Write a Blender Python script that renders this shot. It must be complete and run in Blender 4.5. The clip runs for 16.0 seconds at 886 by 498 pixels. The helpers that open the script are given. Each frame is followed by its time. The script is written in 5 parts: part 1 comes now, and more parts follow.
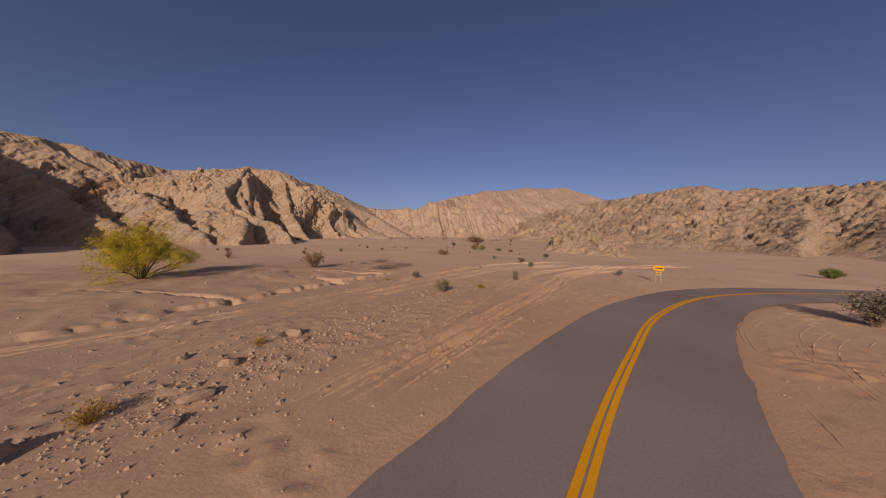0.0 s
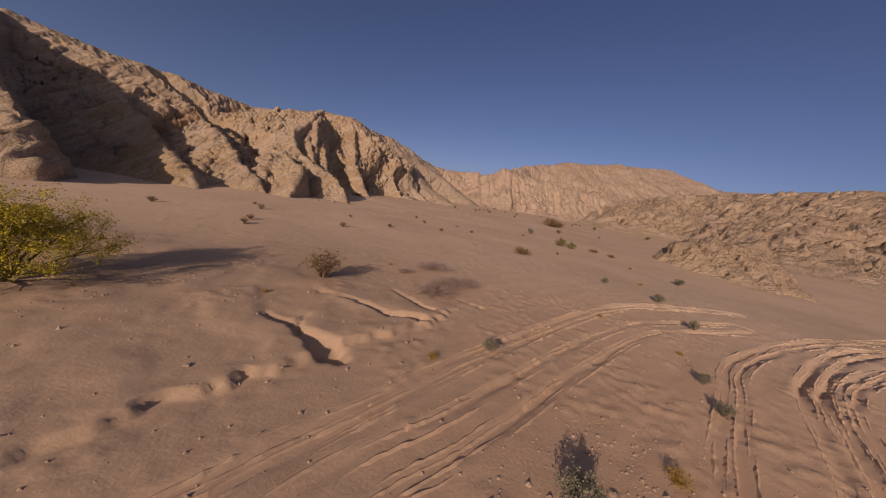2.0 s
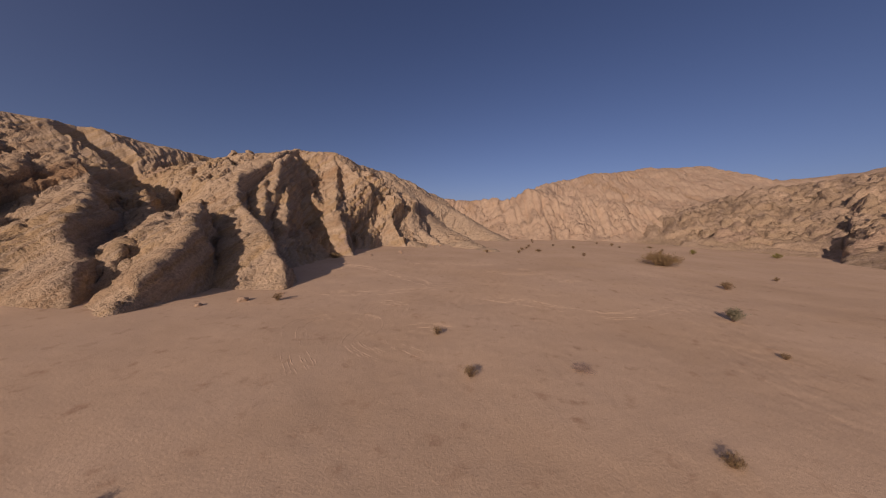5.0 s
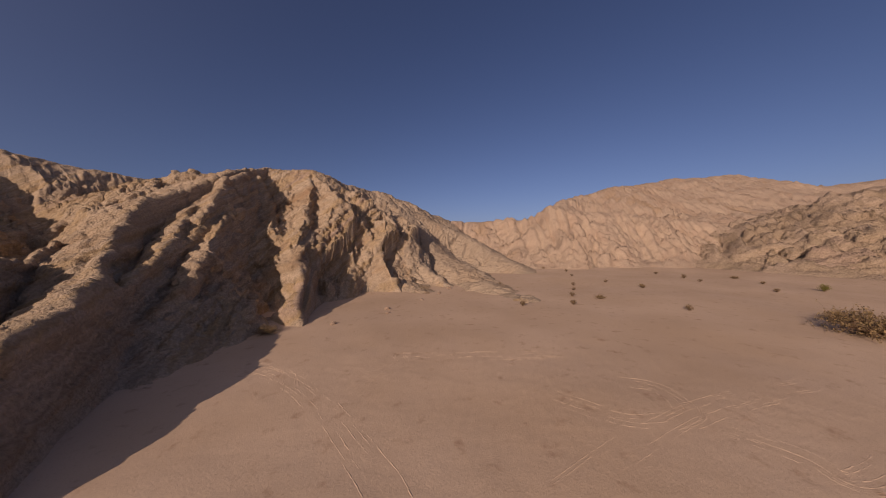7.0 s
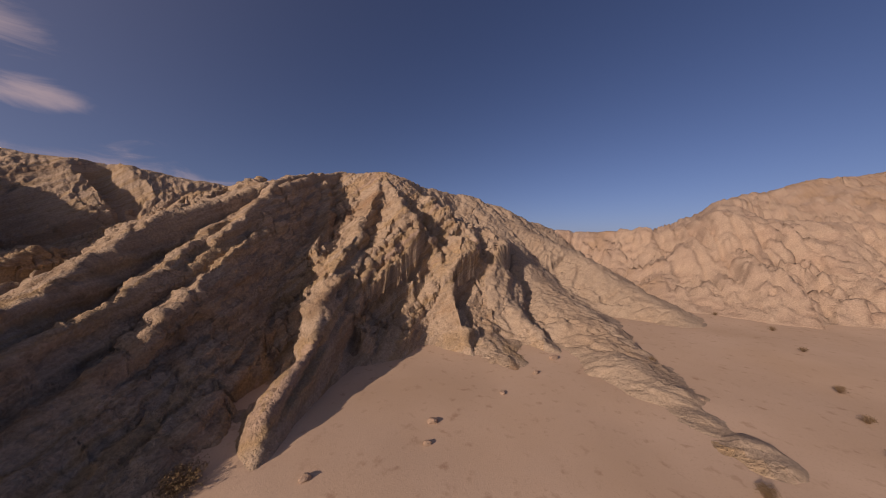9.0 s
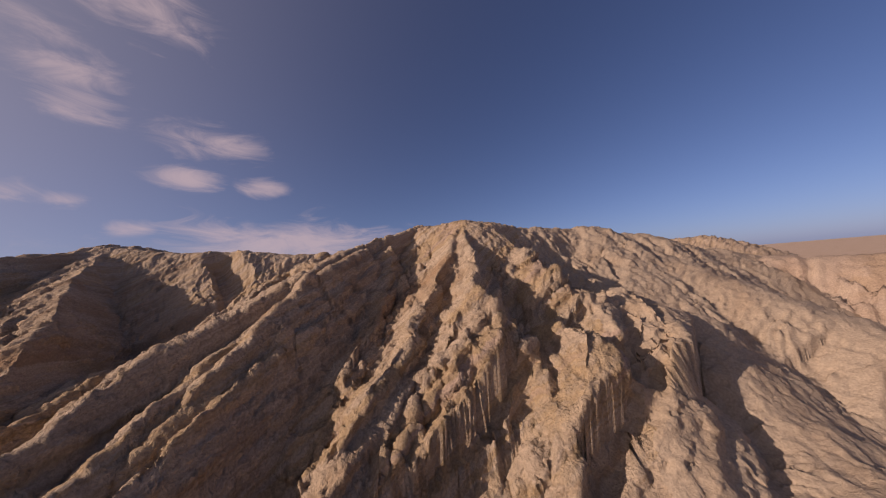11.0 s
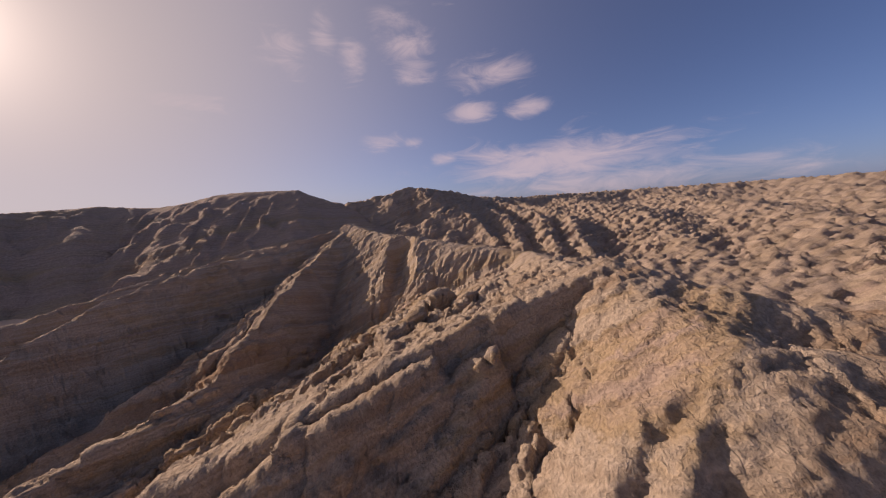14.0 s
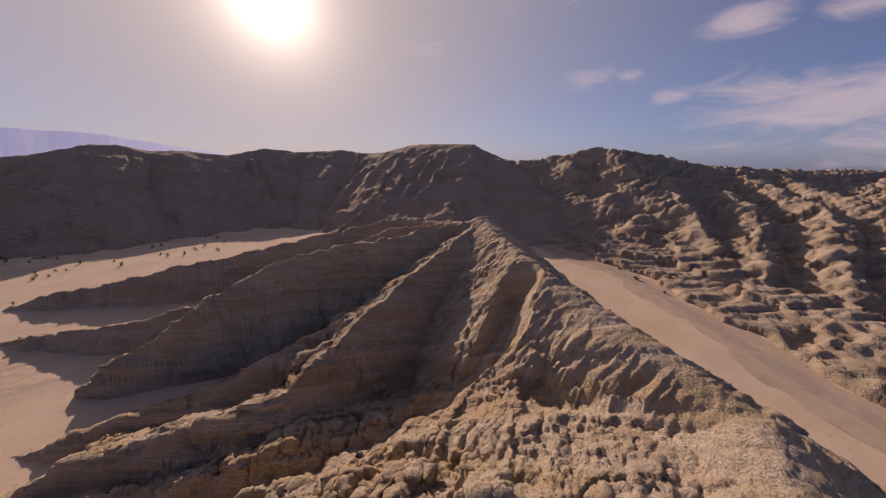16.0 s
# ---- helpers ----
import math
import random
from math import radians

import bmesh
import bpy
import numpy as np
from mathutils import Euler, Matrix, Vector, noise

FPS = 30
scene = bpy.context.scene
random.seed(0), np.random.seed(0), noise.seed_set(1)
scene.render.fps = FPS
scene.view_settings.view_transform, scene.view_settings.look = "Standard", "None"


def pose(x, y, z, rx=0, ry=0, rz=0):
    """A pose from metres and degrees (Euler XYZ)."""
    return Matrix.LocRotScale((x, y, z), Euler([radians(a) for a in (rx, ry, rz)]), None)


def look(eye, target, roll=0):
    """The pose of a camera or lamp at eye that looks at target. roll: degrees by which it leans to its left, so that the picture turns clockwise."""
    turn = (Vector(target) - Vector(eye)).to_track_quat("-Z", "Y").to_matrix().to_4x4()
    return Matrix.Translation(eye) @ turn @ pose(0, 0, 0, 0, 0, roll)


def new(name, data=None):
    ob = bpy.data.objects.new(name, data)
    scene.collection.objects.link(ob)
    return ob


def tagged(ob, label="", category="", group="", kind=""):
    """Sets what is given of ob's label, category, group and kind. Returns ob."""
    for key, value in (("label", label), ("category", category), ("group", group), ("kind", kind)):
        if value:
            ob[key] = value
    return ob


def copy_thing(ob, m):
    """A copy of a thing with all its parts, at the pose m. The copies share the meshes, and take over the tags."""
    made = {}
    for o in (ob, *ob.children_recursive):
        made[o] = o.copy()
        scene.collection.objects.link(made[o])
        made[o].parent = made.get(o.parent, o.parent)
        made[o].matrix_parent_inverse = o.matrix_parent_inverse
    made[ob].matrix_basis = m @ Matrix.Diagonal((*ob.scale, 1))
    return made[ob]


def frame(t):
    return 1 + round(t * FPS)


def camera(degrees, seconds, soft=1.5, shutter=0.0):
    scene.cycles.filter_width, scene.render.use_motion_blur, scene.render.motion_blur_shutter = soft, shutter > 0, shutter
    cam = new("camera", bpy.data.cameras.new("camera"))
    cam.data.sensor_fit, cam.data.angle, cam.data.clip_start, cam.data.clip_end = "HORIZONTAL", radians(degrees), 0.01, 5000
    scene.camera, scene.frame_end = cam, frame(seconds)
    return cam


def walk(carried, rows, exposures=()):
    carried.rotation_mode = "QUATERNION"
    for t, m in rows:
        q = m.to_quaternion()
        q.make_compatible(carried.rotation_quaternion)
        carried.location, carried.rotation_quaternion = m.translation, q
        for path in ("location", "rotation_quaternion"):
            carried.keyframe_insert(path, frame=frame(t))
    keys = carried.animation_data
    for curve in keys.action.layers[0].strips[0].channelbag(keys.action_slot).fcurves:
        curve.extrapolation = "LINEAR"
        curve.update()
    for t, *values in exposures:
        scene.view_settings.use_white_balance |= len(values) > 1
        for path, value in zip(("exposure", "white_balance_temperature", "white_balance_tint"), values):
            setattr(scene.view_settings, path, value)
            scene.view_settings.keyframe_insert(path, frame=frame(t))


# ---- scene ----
cam = camera(114.1, 16.0, soft=1.1)
PATH = [
    (0, (-1.74, 1.3, 5.46), (-1.48, 11.27, 4.82), 0.7),
    (0.5, (-1.97, 4.39, 6.59), (-2.69, 14.23, 4.98), 5.8),
    (1, (-2.59, 8.35, 7.48), (-3.97, 18.05, 5.47), 6.2),
    (1.5, (-3.53, 13.19, 8.13), (-5.05, 22.88, 6.18), 6.6),
    (2, (-4.93, 18.94, 8.6), (-6.57, 28.59, 6.56), 8.6),
    (2.5, (-6.6, 25.2, 8.72), (-8.34, 34.83, 6.67), 7.5),
    (3, (-8.54, 32.01, 8.71), (-10.46, 41.59, 6.6), 5.6),
    (3.2, (-9.32, 34.86, 8.71), (-11.25, 44.47, 6.7), 3.7),
    (5.3, (-20.6, 70.71, 10.88), (-22.83, 80.41, 9.92), 0.2),
    (5.5, (-21.57, 74.04, 11.14), (-23.8, 83.74, 10.12), -0.2),
    (6, (-23.44, 82.01, 11.94), (-25.61, 91.73, 10.98), -1.2),
    (6.5, (-25.05, 89.73, 12.75), (-27.32, 99.44, 12.02), -2.1),
    (7, (-26.73, 97.21, 13.71), (-29.19, 106.9, 13.43), -1.5),
    (7.5, (-28.4, 104.62, 14.76), (-31.52, 114.12, 14.47), 0.7),
    (8, (-30.23, 111.83, 15.98), (-34.2, 121.01, 15.69), 1.8),
    (8.2, (-31.0, 114.81, 16.55), (-35.34, 123.82, 16.31), 1.8),
    (10.3, (-41.82, 140.41, 26.0), (-48.99, 147.38, 26.21), -3.2),
    (10.5, (-43.1, 143.16, 27.16), (-50.6, 149.76, 27.59), -3.5),
    (11, (-47.42, 150.9, 31.23), (-55.72, 156.43, 31.94), -5.0),
    (11.5, (-52.3, 158.16, 35.49), (-61.33, 162.45, 35.74), -7.0),
    (12, (-57.58, 164.93, 39.55), (-67.15, 167.85, 39.43), -8.3),
    (12.5, (-63.19, 170.86, 43.45), (-73.07, 172.35, 43.03), -8.3),
    (13, (-69.06, 175.85, 47.22), (-79.05, 176.05, 46.74), -7.7),
    (13.5, (-75.07, 179.51, 50.72), (-84.99, 178.46, 49.91), -6.6),
    (14, (-81.77, 182.43, 54.13), (-91.32, 179.83, 52.7), -4.2),
    (14.5, (-89.39, 184.29, 57.31), (-98.34, 180.27, 55.38), -0.2),
    (15, (-97.74, 184.62, 61.04), (-105.94, 179.31, 58.89), 3.6),
    (15.5, (-106.95, 182.77, 65.56), (-114.28, 176.39, 63.21), 3.5),
    (16, (-116.11, 179.4, 70.42), (-122.36, 172.19, 67.46), 0.6),
]
walk(cam, [(t, look(eye, target, roll)) for t, eye, target, roll in PATH], [(0, 0.06, 7250, 27), (1, -0.02, 7250, 27), (8, 0.0, 7150, 27), (11, 0.33, 6850, 27), (13.5, 0.52, 6750, 26), (15, 0.52, 6700, 25), (16, 0.42, 6700, 25)])

# ---- light ----
SKY_TINT, CLOUD_RGB, VEIL_RGB, HALO_WIDE, HALO_NEAR = (0.83, 0.83, 1.0), (8.6, 7.1, 7.0), (5.4, 4.85, 4.35), 3.2, 46.0
SUN_AZ, SUN_EL = -166.0, 21.8  # degrees clockwise from +y, and above the horizon
sun_way = Vector((math.sin(radians(SUN_AZ)) * math.cos(radians(SUN_EL)), math.cos(radians(SUN_AZ)) * math.cos(radians(SUN_EL)), math.sin(radians(SUN_EL))))
sun = new("sun", bpy.data.lights.new("sun", "SUN"))
sun.data.energy, sun.data.angle, sun.data.color = 3.0, radians(0.55), (1.0, 0.86, 0.70)
sun.matrix_world = look((0, 0, 300), Vector((0, 0, 300)) - sun_way)
world = bpy.data.worlds.new("world")
scene.world = world
world.use_nodes = True
wn, wl = world.node_tree.nodes, world.node_tree.links
sky = wn.new("ShaderNodeTexSky")
sky.sky_type, sky.sun_disc = "NISHITA", False
sky.sun_elevation, sky.sun_rotation = radians(SUN_EL), radians(SUN_AZ)
sky.air_density, sky.dust_density, sky.ozone_density = 1.0, 0.15, 4.0


def math_node(kind, a, b=None, c=None):
    n = wn.new("ShaderNodeMath")
    n.operation = kind
    for slot, v in enumerate((a, b, c)):
        if v is None:
            continue
        if isinstance(v, (int, float)):
            n.inputs[slot].default_value = v
        else:
            wl.new(v, n.inputs[slot])
    return n.outputs[0]


def mix_colour(fac, a, b, blend="MIX"):
    n = wn.new("ShaderNodeMix")
    n.data_type, n.blend_type = "RGBA", blend
    for slot, v in ((0, fac), (6, a), (7, b)):
        if isinstance(v, (int, float)):
            n.inputs[slot].default_value = v
        elif isinstance(v, tuple):
            n.inputs[slot].default_value = (*v, 1)
        else:
            wl.new(v, n.inputs[slot])
    return n.outputs[2]


way = wn.new("ShaderNodeTexCoord")
split = wn.new("ShaderNodeSeparateXYZ")
wl.new(way.outputs["Generated"], split.inputs[0])
azimuth = math_node("MULTIPLY", math_node("ARCTAN2", split.outputs[0], split.outputs[1]), 57.2958)
height = math_node("MULTIPLY", math_node("ARCSINE", split.outputs[2]), 57.2958)
# Thin evening clouds: azimuth, elevation, half width, half height, weight
CLOUDS = [(-84, 6.8, 22, 4.4, 1.2), (-74, 2.2, 30, 3.2, 0.85), (-97.6, 16.8, 5.2, 2.0, 1.15), (-88.2, 16.3, 4.6, 1.9, 1.15), (-94.4, 22.3, 8, 3.6, 0.95), (-115.7, 12.5, 5, 1.7, 0.8), (-108.7, 12.4, 2.6, 1.6, 0.78),
          (-103.8, 9.0, 3.4, 1.7, 0.95), (-108.7, 23.4, 5, 2.6, 0.88), (-109, 27.6, 6, 3.0, 0.85), (-112, 30.5, 6, 3.5, 0.9), (-102, 37, 9, 4, 0.9), (-119, 25, 3.2, 4, 0.85), (-130.4, 25.4, 5, 4, 0.8), (-123.5, 28.5, 3, 4, 0.75), (-143, 17.4, 9, 1.8, 0.66)]
stretch = wn.new("ShaderNodeCombineXYZ")
wl.new(math_node("MULTIPLY", azimuth, 0.10), stretch.inputs[0])
wl.new(math_node("MULTIPLY", height, 0.30), stretch.inputs[1])
wisps = wn.new("ShaderNodeTexNoise")
wisps.inputs["Scale"].default_value, wisps.inputs["Detail"].default_value, wisps.inputs["Roughness"].default_value, wisps.inputs["Distortion"].default_value = 1.1, 7, 0.62, 0.9
wl.new(stretch.outputs[0], wisps.inputs["Vector"])
cover = None
for az, el, w, h, weight in CLOUDS:
    u = math_node("DIVIDE", math_node("SUBTRACT", azimuth, az), w)
    v = math_node("DIVIDE", math_node("SUBTRACT", height, el), h)
    g = math_node("MULTIPLY", math_node("EXPONENT", math_node("MULTIPLY", math_node("ADD", math_node("MULTIPLY", u, u), math_node("MULTIPLY", v, v)), -1.0)), weight)
    cover = g if cover is None else math_node("MAXIMUM", cover, g)
soft_edge = wn.new("ShaderNodeMapRange")
soft_edge.interpolation_type = "SMOOTHSTEP"
soft_edge.inputs[1].default_value, soft_edge.inputs[2].default_value, soft_edge.inputs[4].default_value = 0.34, 1.3, 0.66
wl.new(math_node("ADD", cover, math_node("MULTIPLY", math_node("SUBTRACT", wisps.outputs["Fac"], 0.5), 1.7)), soft_edge.inputs[0])
# The bright air round the sun
toward = wn.new("ShaderNodeVectorMath")
toward.operation = "DOT_PRODUCT"
toward.inputs[1].default_value = sun_way
wl.new(way.outputs["Generated"], toward.inputs[0])
angle = math_node("ARCCOSINE", math_node("MINIMUM", toward.outputs["Value"], 0.99999))
halo = math_node("ADD", math_node("MULTIPLY", math_node("EXPONENT", math_node("MULTIPLY", angle, -2.2)), HALO_WIDE), math_node("MULTIPLY", math_node("EXPONENT", math_node("MULTIPLY", angle, -17.0)), HALO_NEAR))
low = math_node("EXPONENT", math_node("MULTIPLY", math_node("MAXIMUM", height, 0.0), -0.2))
tinted = mix_colour(low, mix_colour(1.0, sky.outputs[0], SKY_TINT, "MULTIPLY"), (0.58, 0.74, 1.18), "MULTIPLY")
halo_rgb = wn.new("ShaderNodeVectorMath")
halo_rgb.operation = "SCALE"
halo_rgb.inputs[0].default_value = (1.0, 0.84, 0.65)
wl.new(halo, halo_rgb.inputs["Scale"])
spread = math_node("MULTIPLY", angle, 1.2)
veil = math_node("MULTIPLY", math_node("EXPONENT", math_node("MULTIPLY", math_node("MULTIPLY", spread, spread), -1.0)), 0.92)
glowing = mix_colour(1.0, mix_colour(veil, tinted, VEIL_RGB), halo_rgb.outputs[0], "ADD")
cloudy = mix_colour(soft_edge.outputs[0], glowing, CLOUD_RGB)
wn["Background"].inputs["Strength"].default_value = 0.052
wl.new(cloudy, wn["Background"].inputs["Color"])


# ---- materials ----
def material(name, dark, light, rough=0.95, scale=0.3, bump=0.4, fine=6.0, extra=None):
    m = bpy.data.materials.new(name)
    m.use_nodes = True
    n, l = m.node_tree.nodes, m.node_tree.links
    b = n["Principled BSDF"]
    b.inputs["Roughness"].default_value = rough
    b.inputs["Specular IOR Level"].default_value = 0.15
    co = n.new("ShaderNodeTexCoord")
    big, small = n.new("ShaderNodeTexNoise"), n.new("ShaderNodeTexNoise")
    big.inputs["Scale"].default_value, big.inputs["Detail"].default_value = scale, 8
    small.inputs["Scale"].default_value, small.inputs["Detail"].default_value = fine, 6
    ramp = n.new("ShaderNodeMix")
    ramp.data_type = "RGBA"
    ramp.inputs[6].default_value, ramp.inputs[7].default_value = (*dark, 1), (*light, 1)
    st = n.new("ShaderNodeMapRange")
    st.inputs[1].default_value, st.inputs[2].default_value = 0.32, 0.68
    add = n.new("ShaderNodeMath")
    add.operation = "MULTIPLY_ADD"
    add.inputs[1].default_value, add.inputs[2].default_value = 0.35, 0.0
    add2 = n.new("ShaderNodeMath")
    add2.operation = "MULTIPLY_ADD"
    add2.inputs[1].default_value = 0.65
    for t in (big, small):
        l.new(co.outputs["Object"], t.inputs["Vector"])
    l.new(small.outputs["Fac"], add.inputs[0])
    l.new(big.outputs["Fac"], add2.inputs[0])
    l.new(add.outputs[0], add2.inputs[2])
    l.new(add2.outputs[0], st.inputs[0])
    l.new(st.outputs[0], ramp.inputs[0])
    l.new(ramp.outputs[2], b.inputs["Base Color"])
    bp = n.new("ShaderNodeBump")
    bp.inputs["Strength"].default_value, bp.inputs["Distance"].default_value = bump, 0.12
    l.new(small.outputs["Fac"], bp.inputs["Height"])
    l.new(bp.outputs[0], b.inputs["Normal"])
    return m


def sand_material(name):
    """Pale dust with redder gravelly patches, fine grit and small stones in the relief."""
    m = bpy.data.materials.new(name)
    m.use_nodes = True
    n, l = m.node_tree.nodes, m.node_tree.links
    b = n["Principled BSDF"]
    b.inputs["Roughness"].default_value, b.inputs["Specular IOR Level"].default_value = 0.97, 0.08
    co = n.new("ShaderNodeTexCoord").outputs["Object"]

    def cloud(scale, detail, rough=0.55):
        t = n.new("ShaderNodeTexNoise")
        t.inputs["Scale"].default_value, t.inputs["Detail"].default_value, t.inputs["Roughness"].default_value = scale, detail, rough
        l.new(co, t.inputs["Vector"])
        return t.outputs["Fac"]

    def blend(fac, a, c):
        x = n.new("ShaderNodeMix")
        x.data_type = "RGBA"
        l.new(fac, x.inputs[0])
        for slot, v in ((6, a), (7, c)):
            if isinstance(v, tuple):
                x.inputs[slot].default_value = (*v, 1)
            else:
                l.new(v, x.inputs[slot])
        return x.outputs[2]

    def spread(v, lo, hi):
        r = n.new("ShaderNodeMapRange")
        r.inputs[1].default_value, r.inputs[2].default_value = lo, hi
        l.new(v, r.inputs[0])
        return r.outputs[0]

    patch, mid, grit = cloud(0.06, 6), cloud(0.7, 7, 0.6), cloud(7.0, 8, 0.7)
    # the lower wash beside the road is redder
    where = n.new("ShaderNodeVectorMath")
    where.operation = "DISTANCE"
    where.inputs[1].default_value = (2, 14, 0)
    l.new(co, where.inputs[0])
    lower = n.new("ShaderNodeMath")
    lower.operation = "MULTIPLY_ADD"
    l.new(patch, lower.inputs[0])
    lower.inputs[1].default_value = -60.0
    l.new(where.outputs["Value"], lower.inputs[2])
    red = spread(lower.outputs[0], 10.0, -26.0)
    base = blend(spread(patch, 0.35, 0.65), (0.575, 0.42, 0.29), (0.645, 0.485, 0.35))
    base = blend(red, base, (0.56, 0.35, 0.215))
    upper = n.new("ShaderNodeVectorMath")
    upper.operation = "DISTANCE"
    upper.inputs[1].default_value = (-27, 22, 0)
    l.new(co, upper.inputs[0])
    crust = n.new("ShaderNodeMath")
    crust.operation = "MULTIPLY_ADD"
    l.new(patch, crust.inputs[0])
    crust.inputs[1].default_value = -50.0
    l.new(upper.outputs["Value"], crust.inputs[2])
    base = blend(spread(crust.outputs[0], 14.0, -12.0), base, (0.465, 0.335, 0.232))
    base = blend(spread(mid, 0.58, 0.75), base, (0.44, 0.29, 0.195))
    stones = n.new("ShaderNodeTexVoronoi")
    stones.inputs["Scale"].default_value = 5.0
    l.new(co, stones.inputs["Vector"])
    base = blend(spread(grit, 0.55, 0.80), base, (0.40, 0.27, 0.19))
    l.new(base, b.inputs["Base Color"])
    add = n.new("ShaderNodeMath")
    add.operation = "MULTIPLY_ADD"
    l.new(grit, add.inputs[0])
    add.inputs[1].default_value = 0.6
    soft_mid = n.new("ShaderNodeMath")
    soft_mid.operation = "MULTIPLY"
    soft_mid.inputs[1].default_value = 0.35
    l.new(mid, soft_mid.inputs[0])
    l.new(soft_mid.outputs[0], add.inputs[2])
    bp = n.new("ShaderNodeBump")
    bp.inputs["Strength"].default_value, bp.inputs["Distance"].default_value = 0.42, 0.11
    l.new(add.outputs[0], bp.inputs["Height"])
    l.new(bp.outputs[0], b.inputs["Normal"])
    return m


def rock_material(name, tones, bed=6.0, bump=1.0, far=1.0, lines=1.0):
    """Sandstone in tilted beds of several tones, with grain, thin bed lines and cracks."""
    m = bpy.data.materials.new(name)
    m.use_nodes = True
    n, l = m.node_tree.nodes, m.node_tree.links
    b = n["Principled BSDF"]
    b.inputs["Roughness"].default_value, b.inputs["Specular IOR Level"].default_value = 0.95, 0.1

    def put(kind, **values):
        node = n.new(kind)
        for key, value in values.items():
            node.inputs[key.replace("_", " ")].default_value = value
        return node

    def calc(op, *args):
        node = n.new("ShaderNodeMath")
        node.operation = op
        for slot, v in enumerate(args):
            if isinstance(v, (int, float)):
                node.inputs[slot].default_value = v
            else:
                l.new(v, node.inputs[slot])
        return node.outputs[0]

    co = n.new("ShaderNodeTexCoord").outputs["Object"]
    big = put("ShaderNodeTexNoise", Scale=0.05 / far, Detail=5.0)
    mid = put("ShaderNodeTexNoise", Scale=0.5 / far, Detail=8.0, Roughness=0.6)
    fine = put("ShaderNodeTexNoise", Scale=3.2 / far, Detail=8.0, Roughness=0.65)
    crack = n.new("ShaderNodeTexVoronoi")
    crack.feature = "DISTANCE_TO_EDGE"
    crack.inputs["Scale"].default_value = 0.75 / far
    warped = n.new("ShaderNodeVectorMath")
    warped.operation = "MULTIPLY_ADD"
    l.new(mid.outputs["Color"], warped.inputs[0])
    warped.inputs[1].default_value = (1.6 * far, 1.6 * far, 1.6 * far)
    l.new(co, warped.inputs[2])
    for t in (big, mid, fine):
        l.new(co, t.inputs["Vector"])
    l.new(warped.outputs[0], crack.inputs["Vector"])
    dot = n.new("ShaderNodeVectorMath")
    dot.operation = "DOT_PRODUCT"
    dot.inputs[1].default_value = (0.345, 0.50, -0.794)
    l.new(co, dot.inputs[0])
    level = calc("MULTIPLY_ADD", mid.outputs["Fac"], 2.2 * far, dot.outputs["Value"])
    band = put("ShaderNodeTexNoise", Scale=1.0 / (bed * far), Detail=4.0, Roughness=0.7)
    band.noise_dimensions = "1D"
    l.new(calc("MULTIPLY", level, 1.0), band.inputs["W"])
    thin = put("ShaderNodeTexNoise", Scale=2.2 / far, Detail=3.0)
    thin.noise_dimensions = "1D"
    l.new(level, thin.inputs["W"])
    ramp = n.new("ShaderNodeValToRGB")
    mixed = calc("ADD", calc("MULTIPLY", band.outputs["Fac"], 0.55), calc("MULTIPLY", big.outputs["Fac"], 0.45))
    l.new(mixed, ramp.inputs[0])
    e = ramp.color_ramp.elements
    for k, tone in enumerate(tones):
        at = 0.36 + 0.28 * k / (len(tones) - 1)
        p = e[k] if k < 2 else e.new(at)
        p.position, p.color = at, (*tone, 1)
    grain = n.new("ShaderNodeMix")
    grain.data_type, grain.blend_type = "RGBA", "MULTIPLY"
    grain.inputs[0].default_value = 1.0
    l.new(ramp.outputs[0], grain.inputs[6])
    shade = calc("ADD", calc("MULTIPLY", fine.outputs["Fac"], 0.55), calc("ADD", calc("MULTIPLY", thin.outputs["Fac"], 0.25 * lines), 0.125 * (1 - lines)))
    tone = n.new("ShaderNodeMapRange")
    tone.inputs[1].default_value, tone.inputs[2].default_value, tone.inputs[3].default_value, tone.inputs[4].default_value = 0.25, 0.55, 0.62, 1.18
    l.new(shade, tone.inputs[0])
    l.new(tone.outputs[0], grain.inputs[7])
    l.new(grain.outputs[2], b.inputs["Base Color"])
    edge = n.new("ShaderNodeMapRange")
    edge.inputs[1].default_value, edge.inputs[2].default_value = 0.0, 0.07
    l.new(crack.outputs["Distance"], edge.inputs[0])
    chip = n.new("ShaderNodeTexVoronoi")
    chip.inputs["Scale"].default_value = 1.9 / far
    clod = n.new("ShaderNodeTexVoronoi")
    clod.inputs["Scale"].default_value = 5.5 / far
    for t in (chip, clod):
        l.new(warped.outputs[0], t.inputs["Vector"])
    chips = calc("ADD", calc("MULTIPLY", chip.outputs["Distance"], -0.26), calc("MULTIPLY", clod.outputs["Distance"], -0.06))
    relief = calc("ADD", chips, calc("ADD", calc("ADD", calc("MULTIPLY", fine.outputs["Fac"], 0.62), calc("MULTIPLY", mid.outputs["Fac"], 0.7)), calc("ADD", calc("MULTIPLY", thin.outputs["Fac"], 0.10 * lines), calc("MULTIPLY", edge.outputs[0], 0.10))))
    bp = put("ShaderNodeBump", Strength=bump, Distance=0.6 * far)
    l.new(relief, bp.inputs["Height"])
    l.new(bp.outputs[0], b.inputs["Normal"])
    return m


